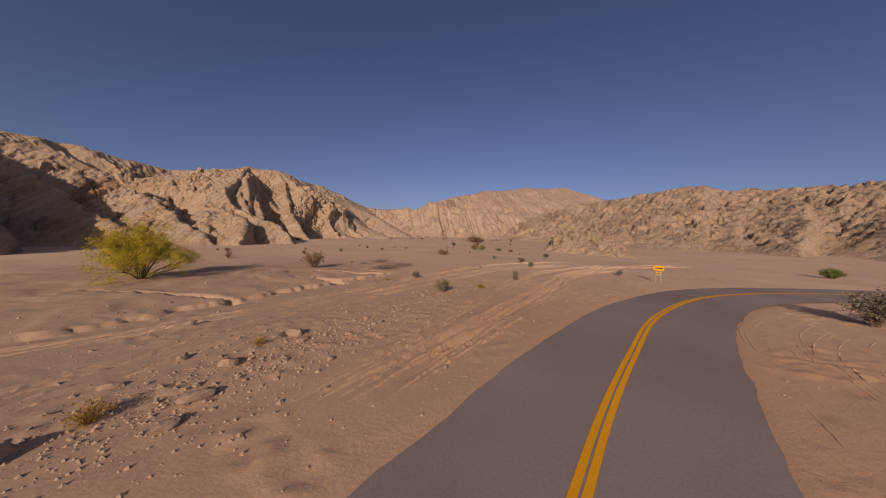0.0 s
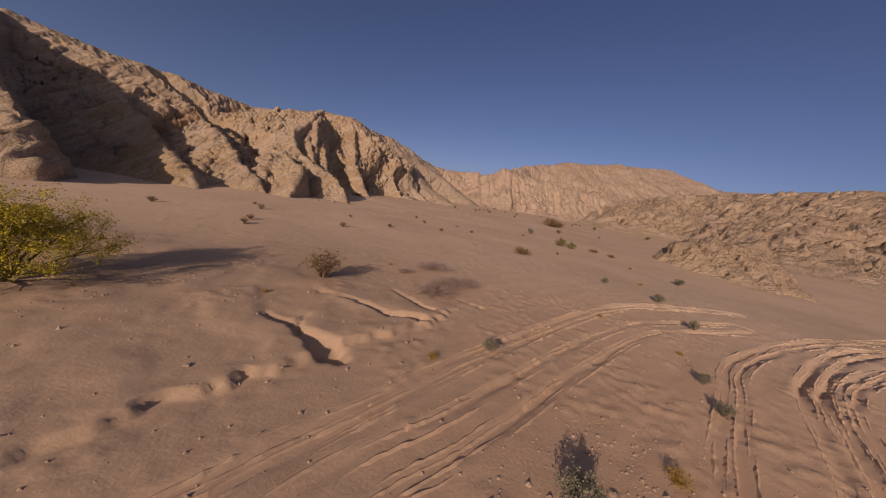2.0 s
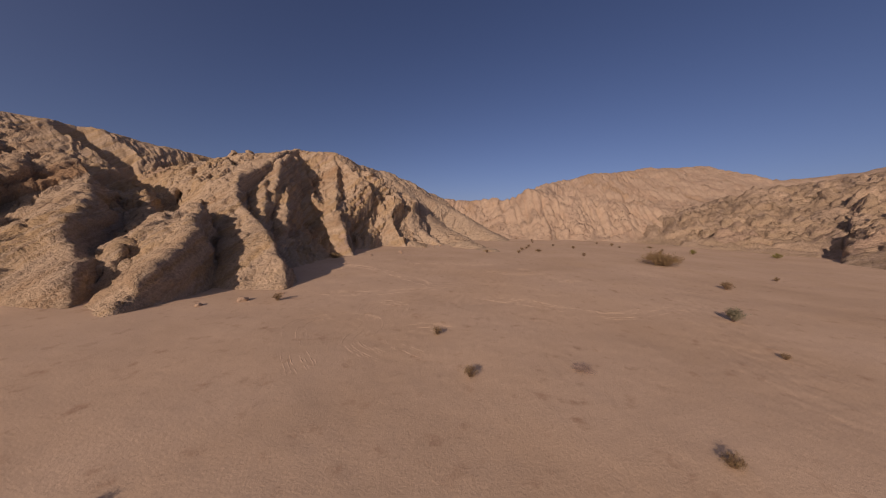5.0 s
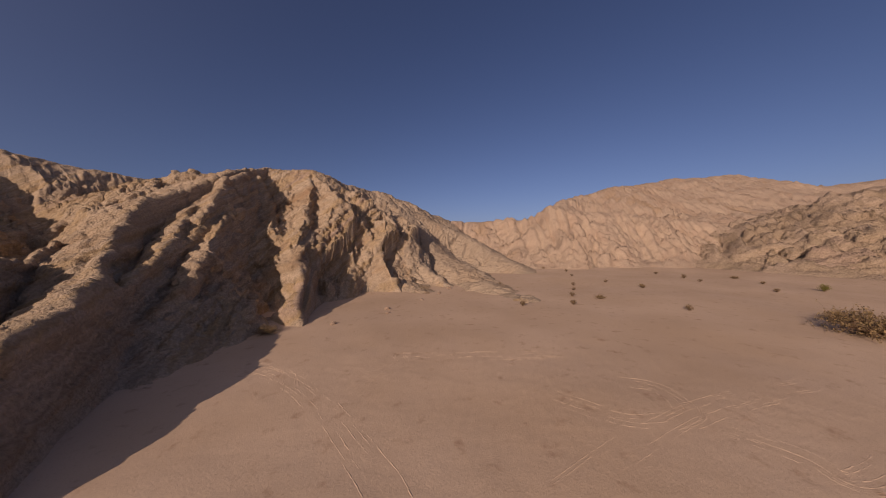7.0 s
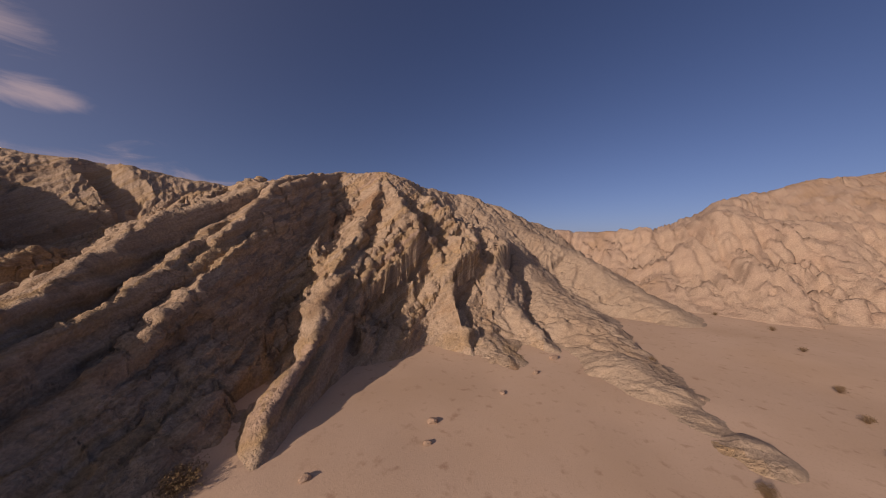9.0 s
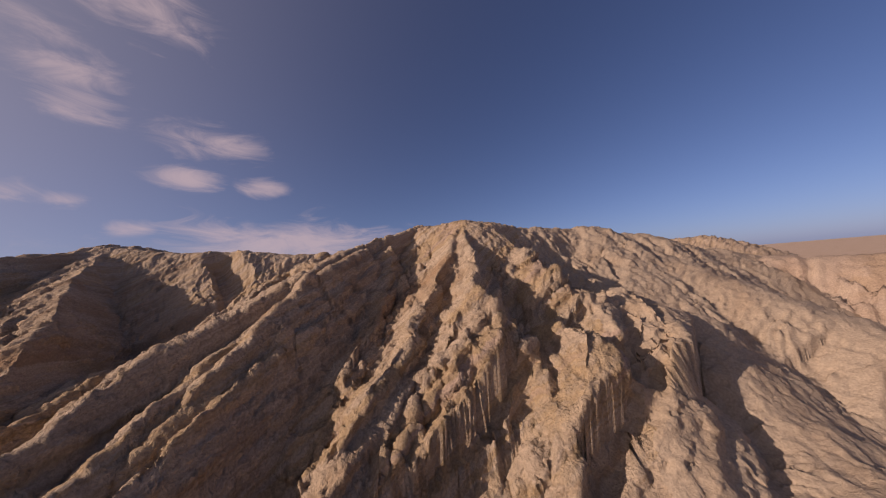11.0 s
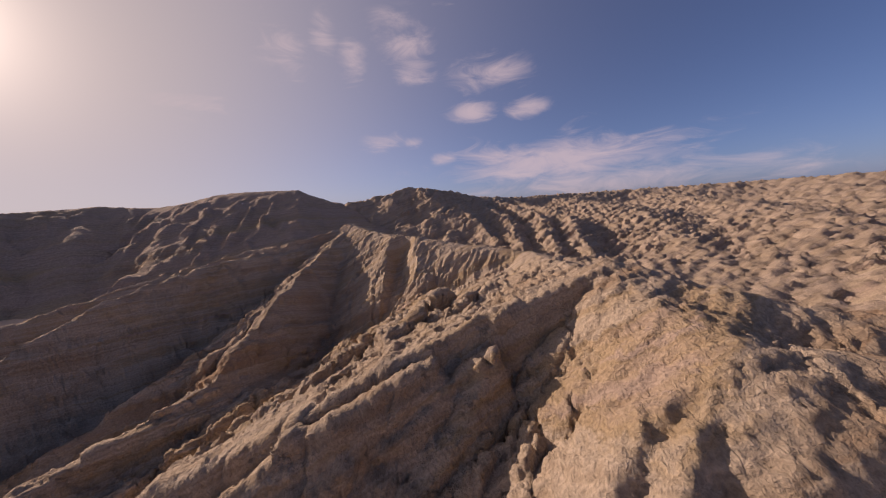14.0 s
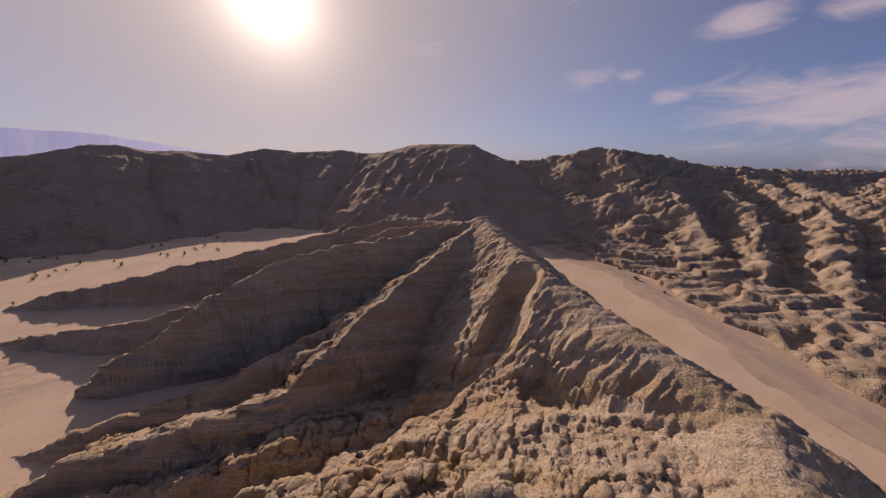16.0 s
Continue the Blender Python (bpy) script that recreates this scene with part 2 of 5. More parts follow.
TAN, OCHRE, PINK, PALE, RUST = (0.49, 0.365, 0.25), (0.50, 0.36, 0.215), (0.52, 0.385, 0.29), (0.57, 0.445, 0.325), (0.45, 0.30, 0.185)
M_SAND = sand_material("sand")
M_ROCK = rock_material("rock", [RUST, TAN, PALE, OCHRE, PINK], bump=1.0)
M_PINK = rock_material("pink_rock", [(0.46, 0.335, 0.24), (0.50, 0.37, 0.275), (0.54, 0.415, 0.31), (0.49, 0.37, 0.28), (0.47, 0.34, 0.235)], bed=14.0, far=1.0, bump=0.7, lines=0.1)
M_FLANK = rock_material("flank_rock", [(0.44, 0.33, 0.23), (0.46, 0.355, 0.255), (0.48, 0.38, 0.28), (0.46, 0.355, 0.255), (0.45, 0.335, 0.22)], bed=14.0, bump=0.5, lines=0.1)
M_CRAG = rock_material("crag_rock", [(0.49, 0.37, 0.26), (0.43, 0.325, 0.225), (0.55, 0.42, 0.31), (0.48, 0.365, 0.25), (0.52, 0.385, 0.285)], far=1.6)
M_FAR = rock_material("far_rock", [RUST, TAN, PINK, TAN, OCHRE], bed=10.0, far=4.0)
M_ROAD = material("asphalt", (0.22, 0.18, 0.165), (0.33, 0.28, 0.26), scale=0.12, bump=0.04, fine=14.0)
M_YELLOW = material("yellow_paint", (0.80, 0.36, 0.016), (0.86, 0.41, 0.02), bump=0.05)


# ---- relief ----
def hash2(ix, iy, seed):
    h = (ix.astype(np.int64) * 374761393 + iy.astype(np.int64) * 668265263 + seed * 1442695041) & 0x7FFFFFFF
    h = ((h ^ (h >> 13)) * 1274126177) & 0x7FFFFFFF
    return ((h ^ (h >> 16)) & 0xFFFF) / 65535.0


def pn(x, y, seed=0):
    """Gradient noise, about -1 to 1."""
    x, y = np.broadcast_arrays(np.asarray(x, float), np.asarray(y, float))
    ix, iy = np.floor(x), np.floor(y)
    fx, fy = x - ix, y - iy
    u, v = fx * fx * fx * (fx * (fx * 6 - 15) + 10), fy * fy * fy * (fy * (fy * 6 - 15) + 10)

    def corner(dx, dy):
        a = hash2(ix + dx, iy + dy, seed) * 2 * np.pi
        return np.cos(a) * (fx - dx) + np.sin(a) * (fy - dy)

    a, b, c, d = corner(0, 0), corner(1, 0), corner(0, 1), corner(1, 1)
    return 1.5 * ((a + (b - a) * u) * (1 - v) + (c + (d - c) * u) * v)


def fbm(x, y, octaves=4, seed=0, gain=0.5):
    total, amp, f = 0.0, 1.0, 1.0
    for o in range(octaves):
        total = total + amp * pn(x * f + 13.7 * o, y * f - 7.1 * o, seed + o)
        amp, f = amp * gain, f * 2.03
    return total


def ridged(x, y, octaves=3, seed=0, gain=0.5):
    total, amp, f = 0.0, 1.0, 1.0
    for o in range(octaves):
        total = total + amp * (1 - 2 * np.abs(pn(x * f + 5.3 * o, y * f + 3.9 * o, seed + o)))
        amp, f = amp * gain, f * 2.1
    return total


def step(a, b, v):
    t = np.clip((v - a) / (b - a), 0, 1)
    return t * t * (3 - 2 * t)


def along(x, y, line):
    """For the polyline of (x, y, z): distance, side (1 to the left of its way, -1 to the right, between them past its ends), z there, length along it."""
    best = np.full(np.shape(x), 1e9)
    side, zz, ss, run = np.zeros_like(best), np.zeros_like(best), np.zeros_like(best), 0.0
    for (x0, y0, z0), (x1, y1, z1) in zip(line, line[1:]):
        dx, dy = x1 - x0, y1 - y0
        n = math.hypot(dx, dy)
        t = np.clip(((x - x0) * dx + (y - y0) * dy) / n**2, 0, 1)
        px, py = x - x0 - t * dx, y - y0 - t * dy
        d = np.hypot(px, py)
        near = d < best
        best = np.where(near, d, best)
        side = np.where(near, np.clip((dx * py - dy * px) / (n * np.maximum(d, 1e-6)), -1, 1), side)
        zz, ss = np.where(near, z0 + t * (z1 - z0), zz), np.where(near, run + t * n, ss)
        run += n
    return best, side, zz, ss


LEDGE = [(-60, 4, 0), (-34, 9, 0), (-22, 14.5, 0), (-18.9, 19, 0), (-16.6, 22.8, 0), (-14.6, 25.8, 0), (-13.4, 28, 0), (-11.9, 30.6, 0), (-10.7, 32.3, 0), (-9.8, 33.5, 0), (-8.8, 35.2, 0), (-7.6, 37.2, 0), (-5, 42, 0), (-2, 60, 0), (10, 110, 0)]


ROAD = [(-6, -12), (-3.5, 0.0), (1.6, 7.2), (7.0, 13.5), (13.5, 20.2), (22.7, 26.8), (33, 31), (46, 33.5), (62, 34.5), (85, 33)]


def glide(points, n=12):
    """A smooth line through the points (Catmull-Rom)."""
    p = [Vector(q) for q in points]
    p = [2 * p[0] - p[1], *p, 2 * p[-1] - p[-2]]
    out = []
    for a, b, c, d in zip(p, p[1:], p[2:], p[3:]):
        for k in range(n):
            t = k / n
            out.append(0.5 * ((2 * b) + (c - a) * t + (2 * a - 5 * b + 4 * c - d) * t * t + (3 * b - a - 3 * c + d) * t**3))
    return out + [p[-2]]


def flat_line(points, n=6):
    return [(q.x, q.y, 0.0) for q in glide(points, n)]


road_line = glide(ROAD)
ROAD_FLAT = [(q.x, q.y, 0.0) for q in road_line[::4]]
# Wheel tracks: a line, its half gauge, depth, width of one rut
TRACKS = [(flat_line(p), g, d, w) for p, g, d, w in (
    ([(-24, 10), (-14, 19.5), (-11.5, 23.4), (-10.3, 25.3), (-7.7, 29.1), (-4.5, 33.6), (1.5, 41.2), (6.8, 47), (11.5, 50.6), (24, 56)], 0.3, 0.22, 0.24),
    ([(-16, 8), (-11, 18.5), (-7.8, 24.8), (-5.1, 27.9), (-3.0, 30.6), (0.2, 34.7), (5.5, 40.9), (10, 44.7), (20, 50)], 0.8, 0.17, 0.20),
    ([(-6, 9.5), (-3.1, 14.2), (-0.9, 18.7), (1.9, 23.8), (4.5, 28.8), (9.2, 35.6), (13, 40.6), (21, 47), (33, 54.5), (54, 66)], 0.3, 0.17, 0.22),
    ([(-4.5, 10), (-1.4, 14.6), (2, 19.3), (5.6, 24.2), (10.3, 30.7), (14, 36.3), (18.2, 41.3), (27.7, 49.1), (34, 52.8), (54, 62)], 0.45, 0.30, 0.28),
    ([(-3.2, 11), (0.2, 15.6), (3.4, 20), (7.2, 25), (12, 31.5), (16, 37), (20.6, 41.6), (30, 48)], 0.3, 0.14, 0.2),
    ([(8.5, 5.5), (11.5, 9.5), (14.6, 13.8), (19, 18.2), (26, 22)], 0.8, 0.06, 0.15),
    ([(11, 5), (14, 9.5), (18, 14), (25, 18)], 0.8, 0.06, 0.15),
    ([(-30, 106), (-33.3, 110.5), (-36.5, 113.2), (-43.5, 117.9), (-50.4, 120.9), (-57.8, 121.5), (-62, 119)], 0.75, 0.061, 0.15),
    ([(-31, 80), (-35.7, 84.5), (-38.2, 88), (-37.5, 91), (-34, 92), (-31.6, 90.2), (-31, 86), (-27, 84)], 0.7, 0.061, 0.15),
    ([(-22.4, 86), (-25, 85.6), (-28, 87.4), (-28.6, 90), (-26, 91.5), (-23, 90)], 0.6, 0.068, 0.15),
    ([(-33, 92), (-34.6, 94.6), (-34, 97.3), (-31.6, 97), (-30.6, 94.6), (-32, 92)], 0.5, 0.074, 0.15),
    ([(-24, 104), (-19.4, 102.9), (-16.2, 101.8), (-12.5, 100), (-7.4, 99.6), (-3.3, 101.7), (3, 106)], 0.75, 0.061, 0.15),
    ([(-25, 123), (-22.3, 121.4), (-18.9, 119.9), (-14.6, 121.8), (-15.2, 125.5), (-19, 126)], 0.6, 0.061, 0.15),
    ([(-14, 121), (-10.4, 118.4), (-9.6, 116.6), (-6.1, 118.6), (-4, 122)], 0.6, 0.061, 0.15),
    ([(-46, 117), (-49.6, 120.9), (-53.9, 122.2), (-58, 122), (-64, 120.5)], 0.6, 0.054, 0.15),
    ([(-42, 121), (-39.4, 126.2), (-40.3, 128.5), (-36.3, 128.9), (-29.7, 130.3), (-20, 132)], 0.7, 0.054, 0.15),
    ([(-45, 100), (-38, 101), (-30, 106), (-24, 113), (-14, 122), (0, 130)], 0.75, 0.047, 0.15),
)]
GULLIES = [(flat_line(p, 4), d, w) for p, d, w in (
    ([(-29, 23.6), (-24.9, 23.2), (-20, 23.4), (-17.6, 22.8), (-16, 22.3)], 0.45, 0.34),
    ([(-16.8, 32.1), (-15.3, 31.7), (-13.8, 31.3), (-12.6, 30.9), (-11.2, 30.5)], 0.6, 0.62),
    ([(-14.6, 33.0), (-14.6, 32.3), (-14.1, 31.5)], 0.4, 0.25),
    ([(-16.6, 36.1), (-14.5, 36.1), (-12.3, 35.9), (-10.7, 35.4), (-9.8, 35.7), (-8.3, 36.2)], 0.45, 0.36),
    ([(-12.2, 39.7), (-10.4, 38.9), (-8.4, 38.0)], 0.4, 0.26),
    ([(-7.4, 41.4), (-6, 40.9), (-4.6, 40.4)], 0.3, 0.18),
)]


def ground_base(x, y):
    """The wash without its detail: almost level, falling to the east."""
    x, y = np.asarray(x, float), np.asarray(y, float)
    fall = 4 * np.tanh(6 * np.logaddexp(0, (x - 12) / 6) * 0.05 / 4)
    return -fall * np.exp(-((x / 400) ** 2 + ((y - 100) / 400) ** 2))


def ground_z(x, y, detail=True):
    """The wash with its terrace, gullies, wheel tracks and ripples."""
    x, y = np.asarray(x, float), np.asarray(y, float)
    shape = np.shape(x)
    x, y = np.atleast_1d(x).ravel(), np.atleast_1d(y).ravel()
    z = ground_base(x, y)
    near = np.exp(-((x / 400) ** 2 + ((y - 100) / 400) ** 2))
    d, side, _, _ = along(x, y, LEDGE)
    sd = d * side + 0.6 * pn(x / 4.5, y / 4.5, 3) + 0.3 * pn(x / 1.1, y / 1.1, 4) + 0.34 * pn(x / 0.5, y / 0.5, 6)
    fade = 1 - step(36, 42, y)
    z = z + (0.30 * step(-0.02, 0.11, sd) * (0.6 + 0.4 * step(-0.3, 0.3, pn(x / 3, y / 3, 44))) * fade + 0.35 * step(0, 9, sd) - 0.08 * np.exp(-((sd + 0.4) / 0.5) ** 2) * fade) * near
    z = z + 0.25 * fbm(x / 30, y / 30, 3, 21) * step(20, 60, np.hypot(x - 5, y - 10))
    off_road, _, _, _ = along(x, y, ROAD_FLAT)
    free = step(4.2, 7.5, off_road)
    z = z * free + ground_base(x, y) * (1 - free) - 0.05 * (1 - step(3.2, 4.2, off_road))
    close = np.flatnonzero((x > -75) & (x < 60) & (y > -5) & (y < 140)) if detail else np.array([], int)
    if len(close):
        cx, cy = x[close], y[close]
        dz = 0.03 * fbm(cx / 4.5, cy / 4.5, 3, 5) + 0.012 * fbm(cx / 0.7, cy / 0.7, 3, 8, 0.6)
        wash = step(0.3, 4, -sd[close]) * step(4, 7, off_road[close]) * (1 - step(45, 75, cy))
        dz = dz + 0.10 * np.maximum(0, fbm(cx / 0.6, cy / 0.6, 3, 36)) * step(0.0, 0.5, fbm(cx / 5, cy / 5, 2, 37)) * (1 - step(40, 60, cy)) + wash * (0.035 * ridged((cx * 0.8 - cy * 0.6) / 2.2, (cx * 0.6 + cy * 0.8) / 14, 3, 33) + 0.11 * np.maximum(0, fbm(cx / 0.55, cy / 0.55, 3, 34)) * step(-0.1, 0.5, fbm(cx / 6, cy / 6, 2, 35)))
        for line, gauge, depth, width in TRACKS:
            lo, hi = np.min(line, 0) - 2.5, np.max(line, 0) + 2.5
            sub = np.flatnonzero((cx > lo[0]) & (cx < hi[0]) & (cy > lo[1]) & (cy < hi[1]))
            if not len(sub) or depth < 0.09:
                continue
            sx, sy = cx[sub], cy[sub]
            td, _, _, ts = along(sx + 0.25 * pn(sx / 4, sy / 4, 9), sy + 0.25 * pn(sx / 4 + 5, sy / 4, 9), line)
            e = td - gauge
            wear = 0.35 + 0.65 * step(-0.4, 0.4, pn(ts / 6, td * 0 + gauge, 15))
            rut = -np.exp(-((e / width) ** 2)) + 0.35 * np.exp(-(((np.abs(e) - 1.7 * width) / (0.6 * width)) ** 2)) * (0.7 + 0.6 * pn(sx / 0.5, sy / 0.5, 16))
            dz[sub] += depth * wear * rut * step(3.9, 5, off_road[close][sub]) * step(0, 8, ts)
        for line, depth, width in GULLIES:
            lo, hi = np.min(line, 0) - 3, np.max(line, 0) + 3
            sub = np.flatnonzero((cx > lo[0]) & (cx < hi[0]) & (cy > lo[1]) & (cy < hi[1]))
            if len(sub):
                sx, sy = cx[sub], cy[sub]
                td, _, _, ts = along(sx + 0.3 * pn(sx / 1.4, sy / 1.4, 19) + 0.16 * pn(sx / 0.5, sy / 0.5, 20), sy + 0.3 * pn(sx / 1.4 + 5, sy / 1.4, 19) + 0.16 * pn(sx / 0.5 + 3, sy / 0.5, 20), line)
                far = ts / max(0.1, np.hypot(*np.diff(np.array(line)[:, :2], axis=0).T).sum())
                wide = width * (0.18 + 0.95 * far)
                dz[sub] -= depth * (0.35 + 0.65 * far) * (1 - step(0.35, 1.0, td / wide)) * (1 - step(0.97, 1.0, far) * 0.5)
        z[close] += dz * step(3.9, 4.8, off_road[close])
    return z.reshape(shape)


# Ridge lines: points (x, y, z), fall to the left and to the right of the line, rounding of its back.
TOP_LINE = [(-66, 300, 24), (-80, 270, 32), (-97, 240, 41.5), (-103, 233, 43.2), (-113, 212, 45), (-117, 201, 46), (-126, 195.5, 46.8), (-147, 189, 42), (-164, 185, 40.3), (-171, 165, 42), (-177, 145, 45), (-188, 125, 46), (-199, 107, 50), (-215, 85, 42)]
MAIN_RIDGES = [
    ([(-97, 236, 40), (-103, 218, 41.2), (-105, 197, 43.2)], 1.15, 0.62, 1.5),
    ([(-105, 197, 43.2), (-123, 195, 44.2), (-147, 188, 41.3), (-164, 185, 40.3), (-171, 165, 42), (-177, 145, 45), (-188, 125, 46), (-199, 107, 50), (-215, 85, 42)], 1.0, 0.75, 3),
    ([(-105, 197, 42.6), (-102, 190, 40), (-97, 184, 35), (-86, 168, 22), (-75, 152, 9), (-60, 135, 0)], 2.0, 0.9, 0.6),
    ([(-123, 195, 44.5), (-116, 178, 40), (-110, 166, 36.5), (-104, 150, 29), (-101, 139, 23.4)], 2.6, 0.22, 0.4),
    ([(-103, 145, 26), (-101, 139, 23.4), (-90, 129, 15), (-76, 120.5, 10), (-66, 113, 8.5), (-57, 106, 6), (-49, 99, 0)], 2.6, 0.62, 0.4),
    ([(-112, 179, 37.5), (-99, 166, 29), (-87, 148, 20.5), (-84, 139, 13.5), (-77, 130, 7), (-66, 127, 0)], 2.6, 0.7, 0.4),
    ([(-112, 150, 24), (-104, 129, 18), (-90, 118, 14), (-77, 108, 10), (-66, 100.5, 8.2), (-62, 95, 5.5), (-60, 90, 3.5), (-58, 85, 0)], 2.6, 0.55, 0.5),
    ([(-107, 158, 31), (-97, 145, 21), (-88, 136, 14.5), (-79, 125, 9), (-70, 119, 4), (-62, 114, 0)], 2.4, 0.75, 0.4),
    ([(-185, 112, 44), (-150, 106, 29), (-118, 95, 15), (-92, 84, 7), (-70, 72, 0)], 1.3, 0.7, 0.5),
    ([(-195, 70, 38), (-160, 62, 25), (-128, 56, 14), (-100, 50, 7), (-82, 42, 0)], 1.3, 0.7, 0.5),
    ([(-104, 196, 42.6), (-100, 191, 39.5), (-96.5, 188.8, 37.6), (-90.7, 185.5, 34), (-84.5, 181.4, 31.5), (-82.4, 179, 29), (-79, 179.6, 26.4), (-77, 182.7, 23), (-72.8, 181, 18), (-66, 176, 9), (-57, 168, 0)], 1.6, 1.05, 0.5),
    ([(-103, 199, 42), (-94, 200, 35), (-87, 197, 33.5), (-83, 196, 31), (-74, 198, 26.5), (-67, 194.5, 17), (-56, 185, 5), (-46, 178, 1)], 1.0, 1.25, 1.5),
    ([(-81, 190.5, 23), (-76, 189, 22.6), (-70, 188, 22.3), (-65, 190, 16), (-58, 183, 4), (-52, 177, 0)], 1.2, 1.2, 2.5),
    ([(-100, 192, 35), (-88, 186, 26), (-78, 184, 18.5), (-70, 184, 14), (-60, 178, 3), (-50, 170, 0)], 0.55, 0.6, 4),
    ([(-114, 172, 33), (-100, 152, 22), (-88, 138, 11), (-75, 126, 4), (-60, 116, 0)], 0.5, 0.5, 4),
    ([(-66, 300, 24), (-80, 270, 32), (-97, 238, 41.5)], 0.74, 0.62, 3),
    ([(x, y, z - 2.5) for x, y, z in TOP_LINE[2:7]], 0.75, 0.75, 3),
    ([(-99, 208, 36), (-89, 207, 30), (-78, 208, 25.5), (-71, 206, 24.5), (-66, 214, 19.5), (-54, 206, 8), (-42, 195, 1)], 0.7, 0.75, 3),
    ([(-199, 107, 49), (-165, 112, 39), (-140, 118, 31), (-124, 119, 22), (-105, 108, 15), (-86, 96, 10), (-66, 86, 0)], 1.9, 0.65, 0.5),
    ([(-199, 107, 49), (-172, 88, 43), (-150, 74, 38), (-134, 65, 34), (-118, 61, 27.5), (-106, 60, 20.5), (-95, 58.5, 14), (-86, 56.5, 10.5), (-77, 53, 0)], 2.3, 0.6, 0.5),
    ([(-215, 85, 42), (-190, 55, 37), (-165, 45, 28), (-130, 38, 18), (-98, 35, 12), (-78, 22, 8.5), (-61, 7, 5.5), (-46, -7, 0)], 1.6, 0.6, 0.6),
    ([(-215, 85, 42), (-205, 40, 38), (-170, 25, 33), (-140, 5, 24), (-105, -15, 17), (-78, -28, 11), (-56, -40, 6), (-36, -50, 0)], 1.6, 0.6, 0.6),
    ([(-70, 222, 15), (-52, 202, 7), (-40, 186, 3.5), (-32, 174, 2), (-24, 162, 0)], 0.5, 0.5, 3),
    ([(-110, 172, 36.5), (-103, 159, 32), (-96, 149, 24), (-90, 141, 16)], 2.4, 0.7, 0.4),
    ([(-92, 244, 36), (-72, 240, 26), (-52, 236, 17), (-36, 226, 8), (-20, 212, 0)], 0.5, 0.6, 4),
]


GORGES = [([(-172, 141, 34), (-160, 145, 27), (-148, 143, 21), (-134, 140, 17), (-122, 134, 14), (-110, 127, 10), (-95, 116, 4)], 1.7),
          ([(-72, 142, -2), (-79, 147, 3), (-86, 153, 8), (-92, 158, 15), (-96, 165, 20), (-104, 173, 29), (-111, 178, 36)], 1.8)]


def gorge(x, y):
    """Deep gullies between the fins: the rock may not stand higher than their sides."""
    back, side, crest, _ = along(x, y, TOP_LINE)
    cap = np.where(side < 0, crest + 0.5 - 0.78 * (np.sqrt(back**2 + 9) - 3), 99.0)
    wx, wy = x + 1.5 * pn(x / 9, y / 9, 77), y + 1.5 * pn(x / 9 + 5, y / 9, 77)
    for line, fall in GORGES:
        d, _, z, _ = along(wx, wy, line)
        cap = np.minimum(cap, z + fall * np.maximum(d - 1.5, 0))
    return cap


def facets(x, y, size, seed, stretch=1.0):
    """Angular blocks: a tilted plane for each cell of a random net, and the closeness to the joint between cells."""
    u, v = (0.77 * x - 0.64 * y) / (size * stretch), (0.64 * x + 0.77 * y) / size
    iu, iv = np.floor(u), np.floor(v)
    d1, d2, plane = np.full(np.shape(x), 9.0), np.full(np.shape(x), 9.0), np.zeros(np.shape(x))
    for du in (-1, 0, 1):
        for dv in (-1, 0, 1):
            cu, cv = iu + du, iv + dv
            ou, ov = u - cu - hash2(cu, cv, seed), v - cv - hash2(cu, cv, seed + 1)
            d = ou * ou + ov * ov
            tilt = hash2(cu, cv, seed + 2) - 0.5 + (hash2(cu, cv, seed + 3) - 0.5) * 1.6 * ou + (hash2(cu, cv, seed + 4) - 0.35) * 1.6 * ov
            near = d < d1
            d2 = np.where(near, d1, np.minimum(d2, d))
            plane, d1 = np.where(near, tilt, plane), np.where(near, d, d1)
    return plane, 1 - step(0.0, 0.22, np.sqrt(d2) - np.sqrt(d1))


def hollows(x, y, size, seed):
    """Scattered weathered holes, as a depth to take away."""
    wx, wy = x + 0.25 * size * pn(2 * x / size, 2 * y / size, seed + 5), y + 0.25 * size * pn(2 * x / size + 9, 2 * y / size, seed + 5)
    iu, iv = np.floor(wx / size), np.floor(wy / size)
    out = np.zeros(np.shape(x))
    for du in (-1, 0, 1):
        for dv in (-1, 0, 1):
            cu, cv = iu + du, iv + dv
            on = hash2(cu, cv, seed + 3) > 0.72
            d = np.hypot(wx / size - cu - hash2(cu, cv, seed), (wy / size - cv - hash2(cu, cv, seed + 1)) * 1.3)
            r = 0.12 + 0.22 * hash2(cu, cv, seed + 2)
            out = np.maximum(out, on * (1 - step(0.45 * r, r, d)) * r * size * 0.9)
    return out


def bedding(x, y, z, period, seed, way=(0.50, 0.70, -0.50)):
    """Saw-shaped ledges where tilted beds come out of the slope: a slow rise along the way, then a sharp drop."""
    b = (way[0] * x + way[1] * y + way[2] * z) / period + 0.5 * fbm(x / (6 * period), y / (6 * period), 3, seed)
    i = np.floor(b)
    f = b - i
    size = 0.35 + 1.1 * hash2(i, i * 0, seed)
    return (np.where(f < 0.86, f / 0.86, (1 - f) / 0.14) - 0.5) * size


def hash3(ix, iy, iz, seed):
    h = (ix * 374761393 + iy * 668265263 + iz * 974634777 + seed * 1442695041) & 0x7FFFFFFF
    h = ((h ^ (h >> 13)) * 1274126177) & 0x7FFFFFFF
    return h ^ (h >> 15)


def bits(h, k):
    return ((h >> k) & 1023) / 1023.0


